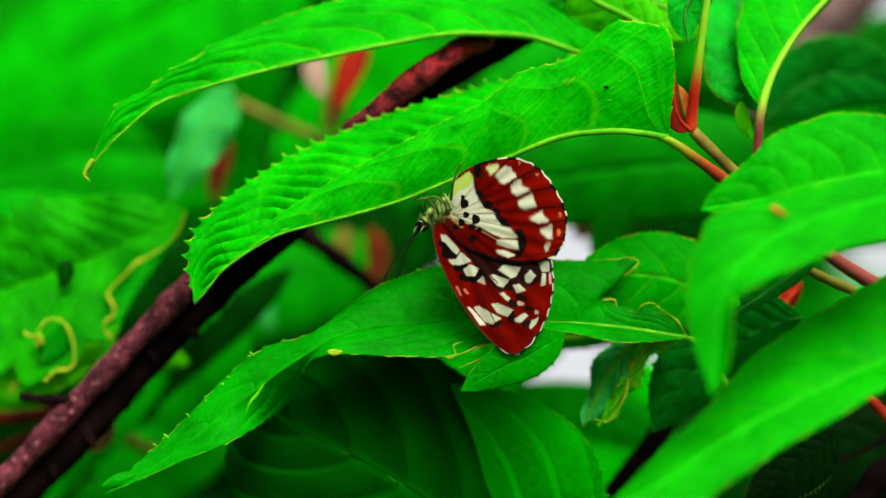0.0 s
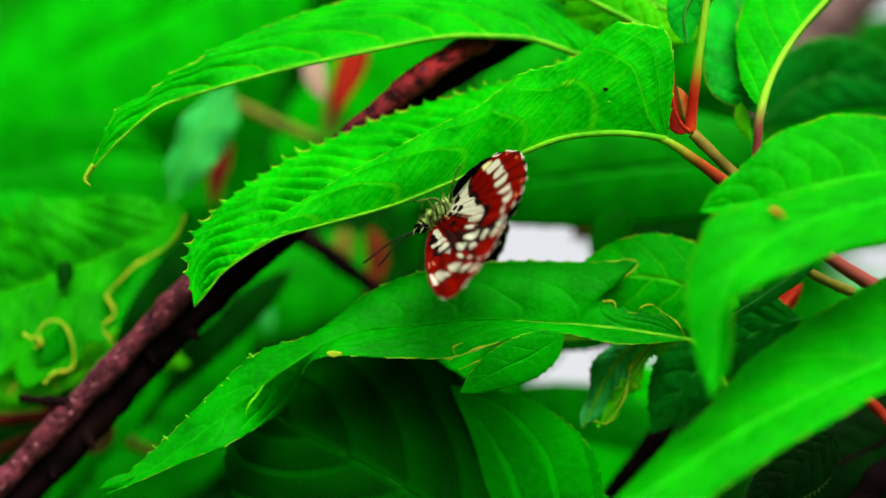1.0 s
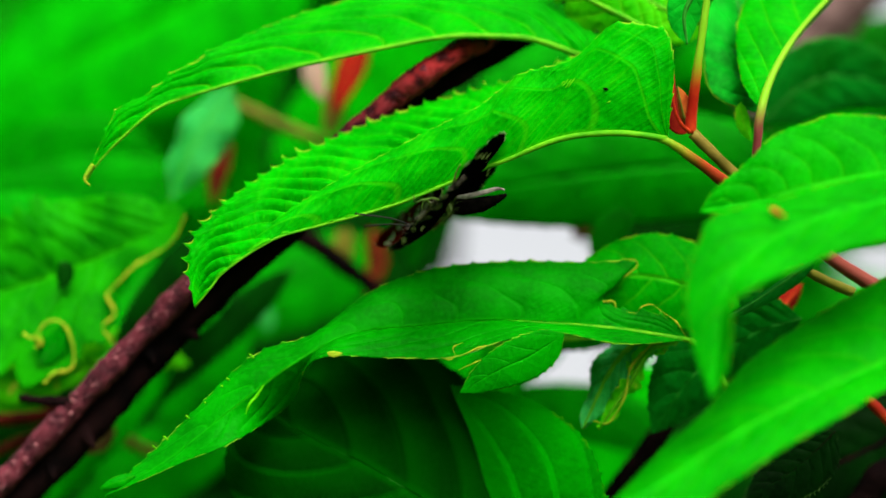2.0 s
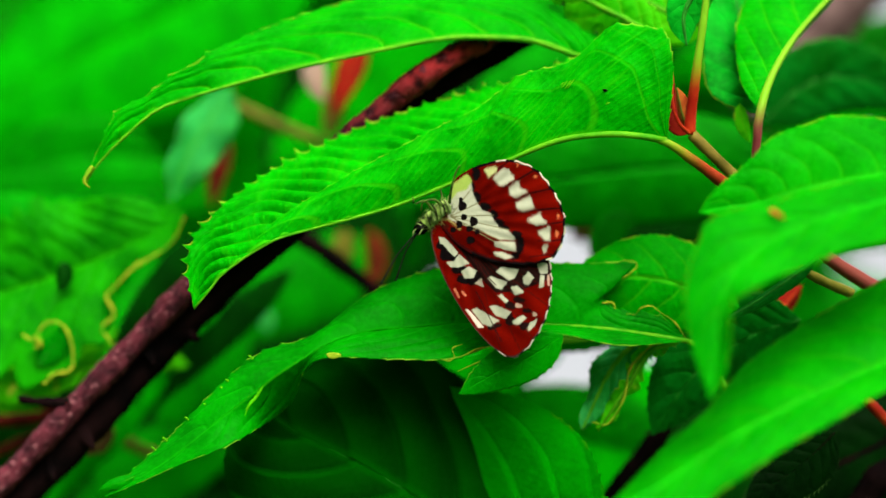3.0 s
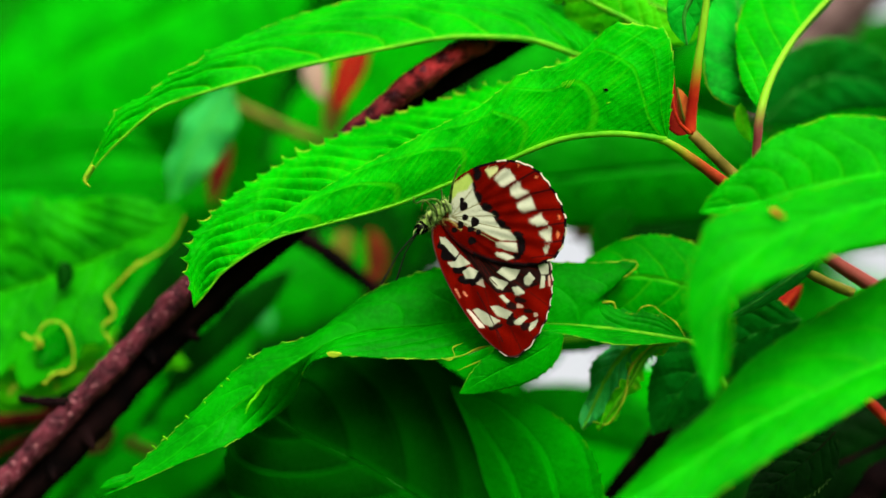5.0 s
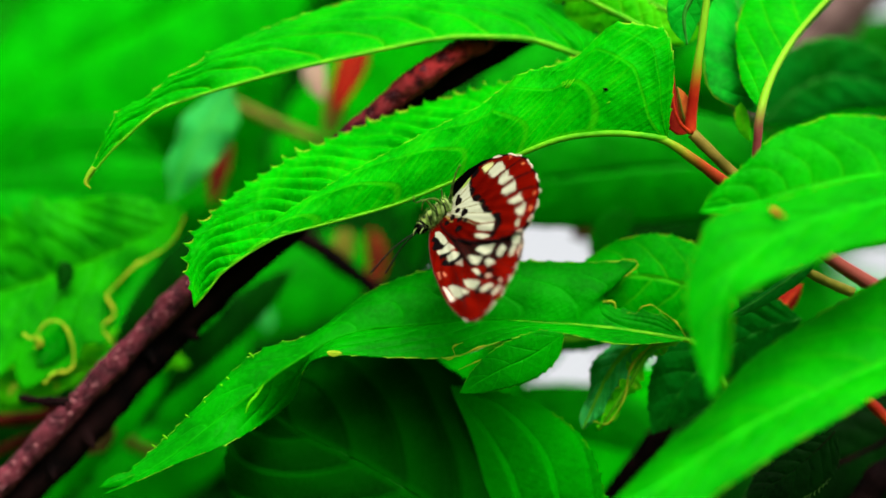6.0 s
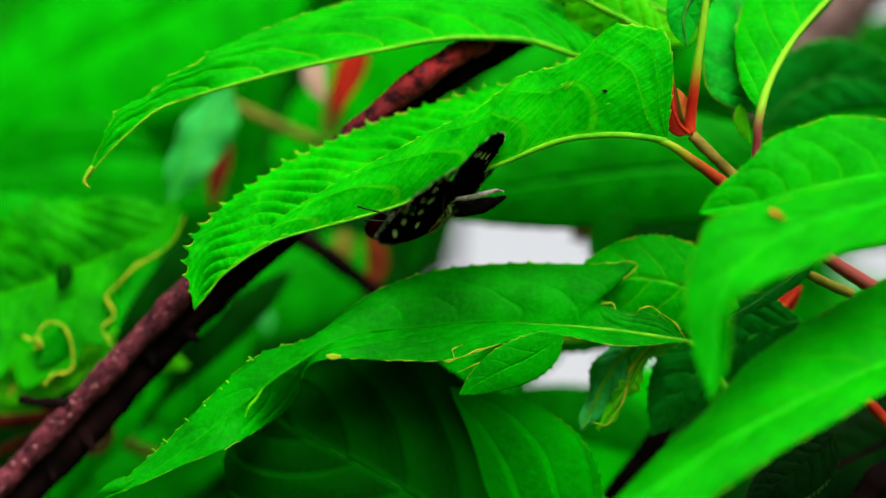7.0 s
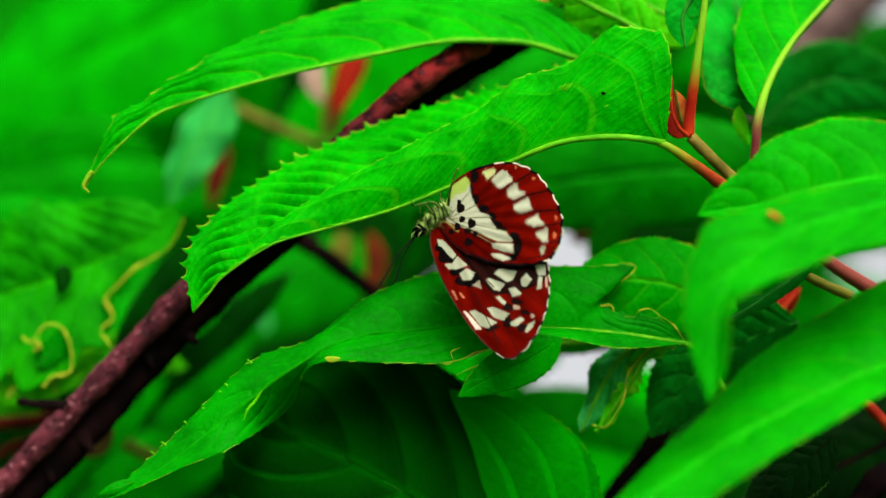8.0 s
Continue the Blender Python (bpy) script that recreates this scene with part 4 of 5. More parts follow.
far_leaf("mid-green leaf out of focus", [(65.5, -32.9, 160), (55.6, -46.1, 160), (49.0, -57.7, 160), (37.4, -75.9, 160)], 28, FAR_BRIGHT, 10, 10, 90)
far_leaf("green leaf with shade painted in, out of focus", [(135.0, -56.1, 160), (115.1, -59.4, 160), (93.6, -57.7, 160), (60.5, -69.3, 160)], 60, FAR_SHADED, 10, 10, 91)
# near-black blades: the bottom corner's shade is in their colour
flat_leaf("leaf painted near-black for the deepest shade, out of focus", [(120.4, -31.8, 40), (105.7, -43.7, 40), (89.8, -51.7, 40), (68.5, -63.6, 40)], 26, fold=8, mat=FAR_DEEP_SHADE, rib=BARK_DARK_AND_SHADE, nt=60, ns=10, seed=123)
flat_leaf("leaf painted near-black for the deepest shade, out of focus", [(126.4, -43.1, 48), (112.9, -51.2, 48), (99.4, -59.3, 48), (77.8, -70.1, 48)], 26, fold=8, mat=FAR_DEEP_SHADE, rib=BARK_DARK_AND_SHADE, nt=60, ns=10, seed=124)
far_leaf("green leaf in half shade out of focus", [(2.8, 24.8, 200), (-6.0, 14.3, 200), (-14.1, 0.2, 200), (-25.4, -24.5, 200)], 28, FAR_SHADED, 10, 10, 92)
far_leaf("leaf with shade painted in, out of focus behind the blossom", [(-12.0, 20.8, 240), (-30.7, 15.2, 240), (-49.4, 7.7, 240), (-71.8, -5.4, 240)], 34, FAR_SHADED, 10, 10, 93)

flat_leaf("mid-green leaf below the eaten rim", [(26.1, -17.8, -4), (18.9, -22.4, -4), (12.2, -25.5, -4), (3.7, -30.4, -4)], 9.6, roll=0, fold=6, mat=GREEN_MID, rib=RIB_MID, rib_mm=(0.1, 0.05), veins=4, relief=0.2, seed=127, nt=80, ns=10, teeth=14, tooth=0.6)
far_leaf("green leaf out of focus below a gap", [(63.5, -53.5, 100), (50.1, -46.1, 100), (35.2, -41.9, 100), (14.3, -37.1, 100)], 15, FAR_MID, 0, 10, 94)
far_leaf("green leaf tip out of focus over a gap", [(-15.3, 15.6, 150), (-8.8, 11.2, 150), (-3.1, 8.3, 150), (2.6, 7.3, 150)], 7, FAR_HALF_SHADE, 0, 10, 125)
far_leaf("dark brown leaf out of focus", [(48.9, 11.8, 100), (44.4, 9.4, 100), (39.7, 6.7, 100), (33.7, 3.4, 100)], 8, WITHERED, 0, 10, 126)
far_leaf("green leaf out of focus beside a gap", [(22.8, -14.5, 90), (18.4, -24.7, 90), (14.1, -32.1, 90), (6.7, -40.8, 90)], 16, FAR_BRIGHT, 0, 10, 95)

far_leaf("green leaf in half shade out of focus", [(154.4, 67.1, 200), (142.0, 63.6, 200), (131.5, 61.0, 200), (115.6, 54.8, 200)], 22, FAR_HALF_SHADE, 0, 10, 161)
far_leaf("mid-green leaf out of focus", [(154.4, 9.9, 200), (140.3, 8.1, 200), (126.2, 6.3, 200), (108.6, 3.7, 200)], 12, FAR_MID, 0, 10, 162)
far_leaf("green leaf with shade painted in, out of focus at the side of a gap", [(47.3, 9.8, 72), (42.7, 5.8, 72), (39.9, 1.8, 72), (38.2, -3.8, 72)], 8, FAR_HALF_SHADE, 0, 10, 163)
far_leaf("green leaf with shade painted in, out of focus at the side of a gap", [(3.1, 14.7, 76), (-3.1, 9.8, 76), (-6.8, 4.1, 76), (-7.7, -4.8, 76)], 9, FAR_HALF_SHADE, 0, 10, 171)
# dark blades added where the background falls into shade
far_leaf("leaf painted dark for deep shade beside a gap", [(86.4, 15.5, 180), (71.1, 10.4, 180), (57.4, 6.1, 180), (42.9, 2.7, 180)], 24, FAR_SHADED, 0, 10, 96)
far_leaf("dark brown leaf out of focus", [(75.8, 14.8, 150), (64.4, 13.2, 150), (53.0, 10.7, 150), (43.3, 7.5, 150)], 10, BARK_DARK_AND_SHADE, 0, 10, 97)
far_leaf("leaf painted dark for deep shade behind the branch", [(-128.8, -50.5, 100), (-116.9, -52.0, 100), (-105.0, -53.5, 100), (-91.6, -61.0, 100)], 16, FAR_SHADED, 0, 10, 98)
far_leaf("leaf painted dark for deep shade behind the branch", [(-37.9, -4.2, 80), (-52.3, -17.1, 80), (-65.2, -28.6, 80), (-82.5, -45.8, 80)], 9, FAR_SHADED, 0, 10, 99)

far_leaf("leaf painted dark for deep shade beside the branch", [(-54.8, 4.4, 76), (-63.3, -2.0, 76), (-71.2, -11.3, 76), (-83.3, -24.1, 76)], 12, FAR_SHADED, 0, 10, 121)

scatter = random.Random(21)
for i in range(12):
    x0, y0 = scatter.uniform(-110, -66), scatter.uniform(-40, -14)
    ang, ln = scatter.uniform(-0.9, 0.9), scatter.uniform(9, 17)
    far_leaf("small crinkled leaf of the bush, out of focus", [(x0 + ln * q * math.cos(ang), y0 + ln * q * math.sin(ang) - 2 * q * q, 72 + i) for q in (0, 0.33, 0.66, 1)],
             scatter.uniform(5, 8), (FAR_MID, GREEN_LIME, FAR_SHADED, FAR_BRIGHT)[i % 4], scatter.uniform(-30, 30), 14, 130 + i, wave=0.8, relief=0.3, group="small leaves of the bush")

far_leaf("large bright green leaf far out of focus", [(-61.4, 16.2, 140), (-80.6, 17.0, 140), (-103.0, 17.0, 140), (-139.8, 14.6, 140)], 20, FAR_MID, 0, 8, 128)
# red blossoms and dry leaves, blurred
far_leaf("dry red leaf out of focus", [(-20.7, 56.8, 100), (-24.2, 49.4, 100), (-26.7, 43.4, 100), (-28.6, 35.9, 100)], 8, DRY, 20, 20, 101, name="dry_leaf")
far_leaf("faded whitish petal out of focus", [(-33.1, 51.9, 95), (-33.7, 47.4, 95), (-32.8, 43.0, 95), (-30.9, 39.3, 95)], 6, DRY_PALE, 0, 20, 102, name="petal")
far_leaf("dry olive-brown leaf out of focus", [(-29.1, 44.0, 104), (-28.8, 39.2, 104), (-29.4, 35.4, 104), (-30.6, 30.2, 104)], 6, STEM_OLIVE, 0, 20, 103, name="dry_leaf")
far_leaf("dry red leaf out of focus behind the branch", [(-19.6, 6.2, 110), (-18.2, 0.2, 110), (-18.1, -4.4, 110), (-20.3, -12.0, 110)], 6, DRY_DIM, 20, 20, 104, name="dry_leaf")
far_leaf("olive withered leaf out of focus", [(-25.2, 6.1, 100), (-26.2, 1.6, 100), (-26.5, -2.1, 100), (-25.9, -5.8, 100)], 6, STEM_OLIVE, 0, 20, 105, name="dry_leaf")
far_leaf("dark red dry leaf out of focus", [(-57.5, 30.5, 110), (-59.8, 24.4, 110), (-61.3, 18.4, 110), (-62.1, 12.3, 110)], 6, STEM_SHADE, 20, 20, 106, name="dry_leaf")
far_leaf("small pale bluish green leaf out of focus", [(-48.8, -15.3, 120), (-48.5, -17.2, 120), (-48.2, -19.3, 120), (-47.6, -22.1, 120)], 5, GREEN_TEAL, 0, 20, 107)
twig("thin dark twig out of focus", [(-40.1, 5.3, 90), (-32.8, 1.6, 90), (-24.0, -5.0, 90), (-15.3, -11.6, 92)], (2.4, 2.4, 1.8), BARK_DARK_AND_SHADE, seed=11)
twig("short black side twig of a branch", [(-102.5, -36.0, 55), (-98.0, -36.6, 56), (-91.1, -37.5, 60)], (0.9, 1.1, 1.4), BARK_DARK_AND_SHADE, seed=12)
twig("red stalk out of focus", [(-115.3, -41.8, 66), (-102.7, -41.5, 66), (-88.4, -38.2, 64)], (1.6, 1.8, 1.4), STEM_SHADE, seed=13)
twig("red stalk out of focus", [(-116.2, -52.7, 70), (-102.1, -46.4, 70), (-81.7, -41.8, 66)], (1.2, 1.3, 1.2), STEM_SHADE, seed=14)
twig("withered golden rim of a torn leaf", [(47.5, -20.3, 10), (45.5, -21.3, 10), (41.6, -26.1, 11), (40.3, -32.4, 11), (36.9, -38.1, 12), (33.4, -37.7, 12)], (0.15, 0.3, 0.2, 0.28, 0.12), GOLD, 0.4, seed=35)
twig("withered golden rim of a torn leaf", [(52.3, -20.9, 18), (52.0, -23.8, 20), (50.5, -26.6, 20), (47.7, -29.4, 20)], (0.15, 0.25, 0.2), GOLD, 0.4, seed=36)
twig("olive stalk out of focus", [(-89.9, -43.8, 90), (-81.1, -49.6, 90), (-71.1, -54.2, 92)], (1.4, 1.6, 1.2), STEM_OLIVE, seed=15)
twig("olive stalk out of focus", [(-55.3, 39.6, 110), (-43.1, 33.6, 110), (-31.1, 29.1, 112)], (1.4, 1.6, 1.2), STEM_OLIVE, seed=16)
twig("dark brown stem in the shade", [(55.7, -39.2, 50), (49.6, -47.3, 50), (41.5, -58.2, 50), (34.7, -70.4, 50)], (2.4, 2.6, 2.8), BARK_DARK_AND_SHADE, seed=17)
twig("orange brown twig near the lens", [(90.1, -28.8, 14), (95.7, -34.1, 14), (102.7, -41.4, 14)], (1.1, 1.2, 1.3), STEM_RED, seed=18)
twig("olive green stalk of a leaf", [(75.8, -2.6, 0), (81.6, -5.8, 2), (89.4, -9.1, 4)], (0.9, 1.1, 1.2), STEM_OLIVE, seed=19)
twig("grey brown branch out of focus", [(130.4, 84.2, 170), (117.0, 69.1, 170), (103.5, 55.6, 170), (91.8, 40.5, 170)], (7.5, 7.5, 7.0), BARK_GREY, seed=20)
twig("dark stem at the shrub's foot", [(106.2, -49.3, 30), (99.7, -53.2, 30), (93.2, -66.2, 30)], (3.2, 3.4, 3.6), BARK_DARK_AND_SHADE, seed=21)

# the hedge behind: leaves in two layers, with gaps to the sky
GAPS = [((27.9, 2.5, 400), 40, 15), ((49.8, -47.7, 400), 18, 14), ((183.4, 87.8, 400), 9, 12), ((183.4, -0.9, 400), 10, 8)]
rng = random.Random(7)
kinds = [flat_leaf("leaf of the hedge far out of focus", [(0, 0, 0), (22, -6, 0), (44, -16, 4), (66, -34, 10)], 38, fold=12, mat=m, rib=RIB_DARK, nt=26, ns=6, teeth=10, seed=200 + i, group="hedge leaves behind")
         for i, m in enumerate((FAR_MID, FAR_SHADED, FAR_BRIGHT, FAR_SHADED))]


def leaf_pose(w, u, v, sc):
    return Matrix.Translation(site((u, v, w + rng.uniform(-30, 30)))) @ Euler((radians(rng.uniform(-35, 35)), radians(rng.uniform(-50, 50)), radians(rng.choice((0, 180)) + rng.uniform(-25, 25)))).to_matrix().to_4x4() @ Matrix.Scale(sc, 4)


def open_to_sky(m, sc):
    """Whether a hedge leaf at this pose leaves the gaps free."""
    for x, z, y in ((0, 0, 0), (22, -6, 0), (44, -16, 4), (66, -34, 10), (33, 0, 0), (33, -22, 0)):
        p = m @ Vector((x * MM, y * MM, z * MM)) / MM
        f = (450 + p.y) / 850.0
        for (gu, gv, gw), ru, rv in GAPS:
            if ((p.x / f - gu) / (ru + 16 * sc / f)) ** 2 + ((p.z / f - gv) / (rv + 16 * sc / f)) ** 2 < 1:
                return False
    return True


verts, faces, uvs, n = [], [], [], 0
blades = [kd.children[0].data for kd in kinds]
for layer, (w, gap) in enumerate(((380, 24), (470, 18), (640, 24))):
    f = (450 + w) / 850.0
    for row in range(-7, 8):
        for colm in range(-10, 11):
            sc = rng.uniform(0.85, 1.15)
            m = leaf_pose(w, colm * gap * f * 1.2 + rng.uniform(-8, 8) - 20, row * gap * f + rng.uniform(-7, 7) + 12, sc)
            pick = rng.randrange(4)
            if not open_to_sky(m, sc):
                continue
            if layer == 0:
                copy_thing(kinds[pick], SITE @ m).matrix_basis = SITE @ m
            else:
                me = blades[pick]
                co = np.empty(len(me.vertices) * 3)
                me.vertices.foreach_get("co", co)
                verts.append(co.reshape(-1, 3) @ np.array(m.to_3x3()).T + np.array(m.translation))
                faces += [[a + n for a in p.vertices] for p in me.polygons]
                n += len(me.vertices)
for i in range(7):
    u = -240 + 80 * i
    stem = root("hedge_shrub", (u, 0, 520), "brown upright hedge shrub standing in the ground", "shrub", "hedge shrubs")
    part("trunk", tube_mesh("trunk", [(u + 10, 120 - 9 * i % 40, 560), (u, -120, 500), (u + 8, -700, 320), (u - 5, -1900, 0)], (3, 6, 9, 12), BARK_DARK_AND_SHADE, 50, 10, 0.1, (u, 0, 520), 60 + i), stem)
foliage = new("hedge_foliage", mesh_of("hedge_foliage", np.vstack(verts), faces, FAR_MID, np.zeros((n, 2)) + 0.4))
foliage.matrix_basis = SITE
tagged(foliage, "dense green foliage of the hedge behind, blurred", "foliage", kind="stuff")
for kd, (u, v) in zip(kinds, ((-230, 150), (-230, -150), (150, 190), (-100, -190))):
    kd.matrix_basis = SITE @ Matrix.Translation(site((u, v, 400)))

# ---------------------------------------------------------------- the butterfly
S = 450.0 / (784 / math.tan(radians(12)))  # mm of wing per drawing unit
HX, HY = 792.0, 384.0                       # the hinge on the wing drawing


def wing_frame(x, y):
    """Wing drawing to wing plane in mm: along the hinge to the tail, and away from it."""
    dx, dy = x - HX, y - HY
    return (dx - dy) * math.sqrt(0.5) * S, (dx + dy) * math.sqrt(0.5) * S


def blob(x, y, cx, cy, rx, ry, deg=0.0):
    a = radians(deg)
    dx, dy = x - cx, y - cy
    rx, ry = rx * 0.9, ry * 0.9
    p, q = (dx * math.cos(a) + dy * math.sin(a)) / rx, (dy * math.cos(a) - dx * math.sin(a)) / ry
    return np.abs(p) ** 2.5 + np.abs(q * (1 + 0.3 * p)) ** 2.5 < 1


def cell(x, y, d, bear, half, wide):
    """A patch between two veins, frayed towards the rim."""
    r, th = np.hypot(x - 800, y - 385), np.degrees(np.arctan2(y - 385, x - 800)) - bear
    fray = 3.0 * np.sin(th * 4.1 + d) + 2.0 * np.sin(th * 9.7)
    edge = (np.abs(th) / wide) ** 3
    return (np.abs(th) < wide) & (r > d - half + 5 * edge) & (r < d + half - 9 * edge + fray)


def stroke(x, y, pts, r):
    hit = np.zeros_like(x, bool)
    for (ax, ay), (bx, by) in zip(pts, pts[1:]):
        dx, dy = bx - ax, by - ay
        q = np.clip(((x - ax) * dx + (y - ay) * dy) / (dx * dx + dy * dy), 0, 1)
        hit |= (x - ax - q * dx) ** 2 + (y - ay - q * dy) ** 2 < r * r
    return hit


def inside(x, y, poly):
    hit = np.zeros_like(x, bool)
    for (ax, ay), (bx, by) in zip(poly, poly[1:] + poly[:1]):
        with np.errstate(divide="ignore", invalid="ignore"):
            hit ^= ((ay > y) != (by > y)) & (x < (bx - ax) * (y - ay) / (by - ay) + ax)
    return hit


RED, CREAM, INK, BROWN, YELLOW = (0.082, 0.0016, 0.0004), (0.285, 0.295, 0.20), (0.003, 0.002, 0.002), (0.008, 0.003, 0.0025), (0.21, 0.29, 0.05)
YELLOWISH = (0.34, 0.36, 0.14)
HIND_RIM = [(784, 382), (797, 350), (806, 318), (828, 300), (858, 287), (904, 280), (950, 297), (984, 340), (1001, 382), (999, 420), (986, 448), (965, 460), (940, 465), (900, 464), (862, 456), (828, 440), (801, 418), (786, 396)]
FORE_RIM = [(778, 384), (766, 400), (768, 430), (781, 470), (803, 515), (832, 561), (862, 597), (890, 620), (906, 627), (926, 619), (946, 597), (963, 568), (973, 538), (978, 502), (976, 470), (968, 452), (930, 446), (880, 432), (830, 405), (795, 382)]
# cells of the hindwing's pale band: distance and bearing from the wing's base, half depth, half width in degrees
HIND_BAND = [(111, -50, 8, 5.2), (119, -38, 13, 5.6), (129, -24.5, 13, 5.6), (134, -11.5, 14, 4.8), (150, 0, 13, 3.8), (166, 9, 12, 4.0), (173, 18, 7, 2.6)]

# veins of the hindwing: where they leave the pale band, where they pass it, where they meet the rim
HIND_VEINS = [((868, 314), (884, 296), (905, 281)), ((893, 330), (920, 315), (951, 297)), ((912, 352), (940, 340), (980, 331)), ((925, 374), (952, 369), (998, 366)), ((948, 399), (974, 394), (1001, 390)),
              ((955, 424), (978, 424), (998, 421)), ((940, 452), (966, 448), (985, 448))]
HIND_CELLS = [[(875, 312), (892, 295), (902, 297), (913, 314), (893, 327), (885, 325)], [(902, 330), (920, 317), (922, 330), (937, 337), (915, 348), (905, 342)],
              [(915, 357), (940, 343), (944, 357), (948, 366), (928, 372), (917, 367)], [(934, 387), (958, 373), (960, 383), (970, 392), (950, 397)],
              [(953, 407), (975, 398), (975, 423), (967, 423), (957, 413)], [(961, 433), (972, 430), (968, 443), (963, 445)]]
FORE_CELLS = [[(880, 477), (890, 468), (920, 473), (913, 488), (903, 492)], [(865, 487), (873, 485), (900, 495), (890, 508), (880, 505)], [(927, 487), (937, 477), (947, 487), (937, 500), (928, 498)],
              [(906, 504), (917, 501), (930, 513), (913, 518)], [(883, 518), (890, 516), (902, 527), (897, 532)], [(868, 537), (880, 535), (907, 547), (897, 559), (880, 553)],
              [(837, 543), (847, 540), (886, 562), (870, 572), (857, 568)], [(909, 563), (927, 552), (934, 557), (920, 569), (910, 568)], [(935, 577), (940, 565), (953, 558), (947, 572), (937, 581)]]
FORE_BASE = [[(779, 415), (790, 416), (803, 430), (814, 443), (808, 451), (801, 445), (789, 430), (782, 427)], [(793, 459), (807, 458), (815, 445), (834, 462), (823, 466), (813, 469), (800, 468)],
             [(820, 476), (832, 467), (847, 475), (840, 488), (825, 488)], [(951, 462), (970, 462), (970, 480), (957, 481)], [(955, 505), (958, 483), (965, 483), (963, 504)]]
FORE_WHITE = [(900, 481, 19, 11, 8), (879, 496, 18, 10, 25), (934, 488, 10, 14, 10), (918, 510, 12, 7, 15), (891, 524, 9, 5, 35), (918, 537, 7, 4, 10), (887, 547, 20, 9, 28),
              (859, 554, 25, 11, 33), (922, 559, 13, 8, -15), (942, 568, 12, 5, -50), (957, 470, 8, 9, 0), (961, 493, 4, 11, 5), (972, 474, 4, 10, 0)]


def paint_hind(x, y, edge, upper):
    jx = x + 1.3 * np.sin(y * 1.9 + np.sin(x * 0.7) * 2) + 0.8 * np.sin(x * 2.3 + y)
    jy = y + 1.3 * np.sin(x * 2.1 + np.cos(y * 0.6) * 2)
    fy = y + 2.2 * np.sin(x * 2.6) + 1.5 * np.sin(x * 4.1 + y * 0.7)
    col = np.empty((*x.shape, 3))
    col[:] = (0.0012, 0.001, 0.001) if upper else RED

    def lay(hit, c):
        col[hit] = c

    if not upper:
        shade = 0.5 + 0.5 * np.sin((x + y) * 0.11 + np.sin(x * 0.05) * 2)
        out = np.clip((np.hypot(x - 800, y - 385) - 70) / 110, 0, 1)
        col *= (0.5 + 0.2 * shade + 0.5 * out)[..., None]
        for p, q, e in HIND_VEINS:
            lay(stroke(x, y, [p, q], 0.9) | stroke(x, y, [q, e], 1.5), (0.02, 0.002, 0.002))
        lay(stroke(jx, jy, [(792, 404), (808, 424), (832, 440), (868, 454), (905, 461), (940, 463)], 3), (0.02, 0.002, 0.002))
        for cx, cy, rx, ry in ((846, 305, 8, 13), (838, 328, 6, 11), (847, 347, 8, 12), (862, 364, 11, 9), (877, 378, 8, 10), (887, 393, 9, 10), (897, 401, 8, 6), (917, 413, 10, 8), (923, 430, 8, 19), (915, 450, 8, 7)):
            lay(blob(jx, jy, cx, cy, rx, ry, 0), INK)
        lay(inside(jx, jy, [(796, 384), (798, 356), (806, 330), (836, 318), (839, 336), (846, 354), (857, 370), (871, 374), (877, 387), (887, 401), (902, 405), (912, 416), (914, 422), (887, 421), (867, 412), (850, 402), (826, 396), (806, 388)]), CREAM)
        lay(inside(jx, jy, [(797, 352), (804, 322), (830, 304), (838, 316), (830, 332), (812, 338), (803, 350)]), YELLOW)
        lay(stroke(jx, jy, [(781, 394), (785, 385), (796, 384), (806, 392), (818, 402)], 1.8), (0.2, 0.15, 0.04))
        lay(blob(jx, jy, 792, 396, 7, 5, 30), (0.03, 0.004, 0.002))
        for ex, ey in ((838, 330), (850, 356), (876, 378), (904, 404), (890, 423), (905, 440)):
            lay(stroke(x, y, [(800, 380), (ex, ey)], 0.8), (0.12, 0.11, 0.05))
        lay(inside(jx, jy, [(877, 424), (914, 425), (916, 442), (897, 439), (880, 432)]) | inside(jx, jy, [(876, 442), (893, 443), (912, 451), (897, 456), (880, 449)]), CREAM)
        for cell_pts in HIND_CELLS:
            lay(inside(jx, fy, cell_pts), CREAM)
        lay(inside(jx, fy, [(859, 297), (880, 291), (882, 300), (867, 311)]), YELLOWISH)
        for cx, cy, rx, ry in ((822, 361, 8, 9), (819, 350, 4, 4), (825, 381, 6, 6), (817, 394, 6, 7), (842, 389, 8, 9), (835, 402, 7, 5), (848, 407, 5, 5), (806, 403, 6, 5), (837, 422, 8, 7)):
            lay(blob(x, y, cx, cy, rx, ry), INK)
        for cx, cy, rx, ry in ((989, 380, 2, 5), (987, 411, 3, 6), (918, 289, 2, 3), (949, 310, 3, 3)):
            lay(blob(jx, jy, cx, cy, rx, ry), (0.36, 0.09, 0.03))
    else:
        for d, bear, half, wide in HIND_BAND:
            lay(cell(x, y, d, bear, half * 0.5, wide * 0.3), YELLOWISH)
    rim = (edge > 0.972) & (x > 880) & ((y < 452) | (x > 968))
    lay(rim, (0.42, 0.38, 0.26))
    for _, _, (ex, ey) in HIND_VEINS:
        lay((np.hypot(x - ex, y - ey) < 8) & (edge > 0.955), INK)
    lay((edge > 0.955) & ~rim & (x > 838), INK)
    return col


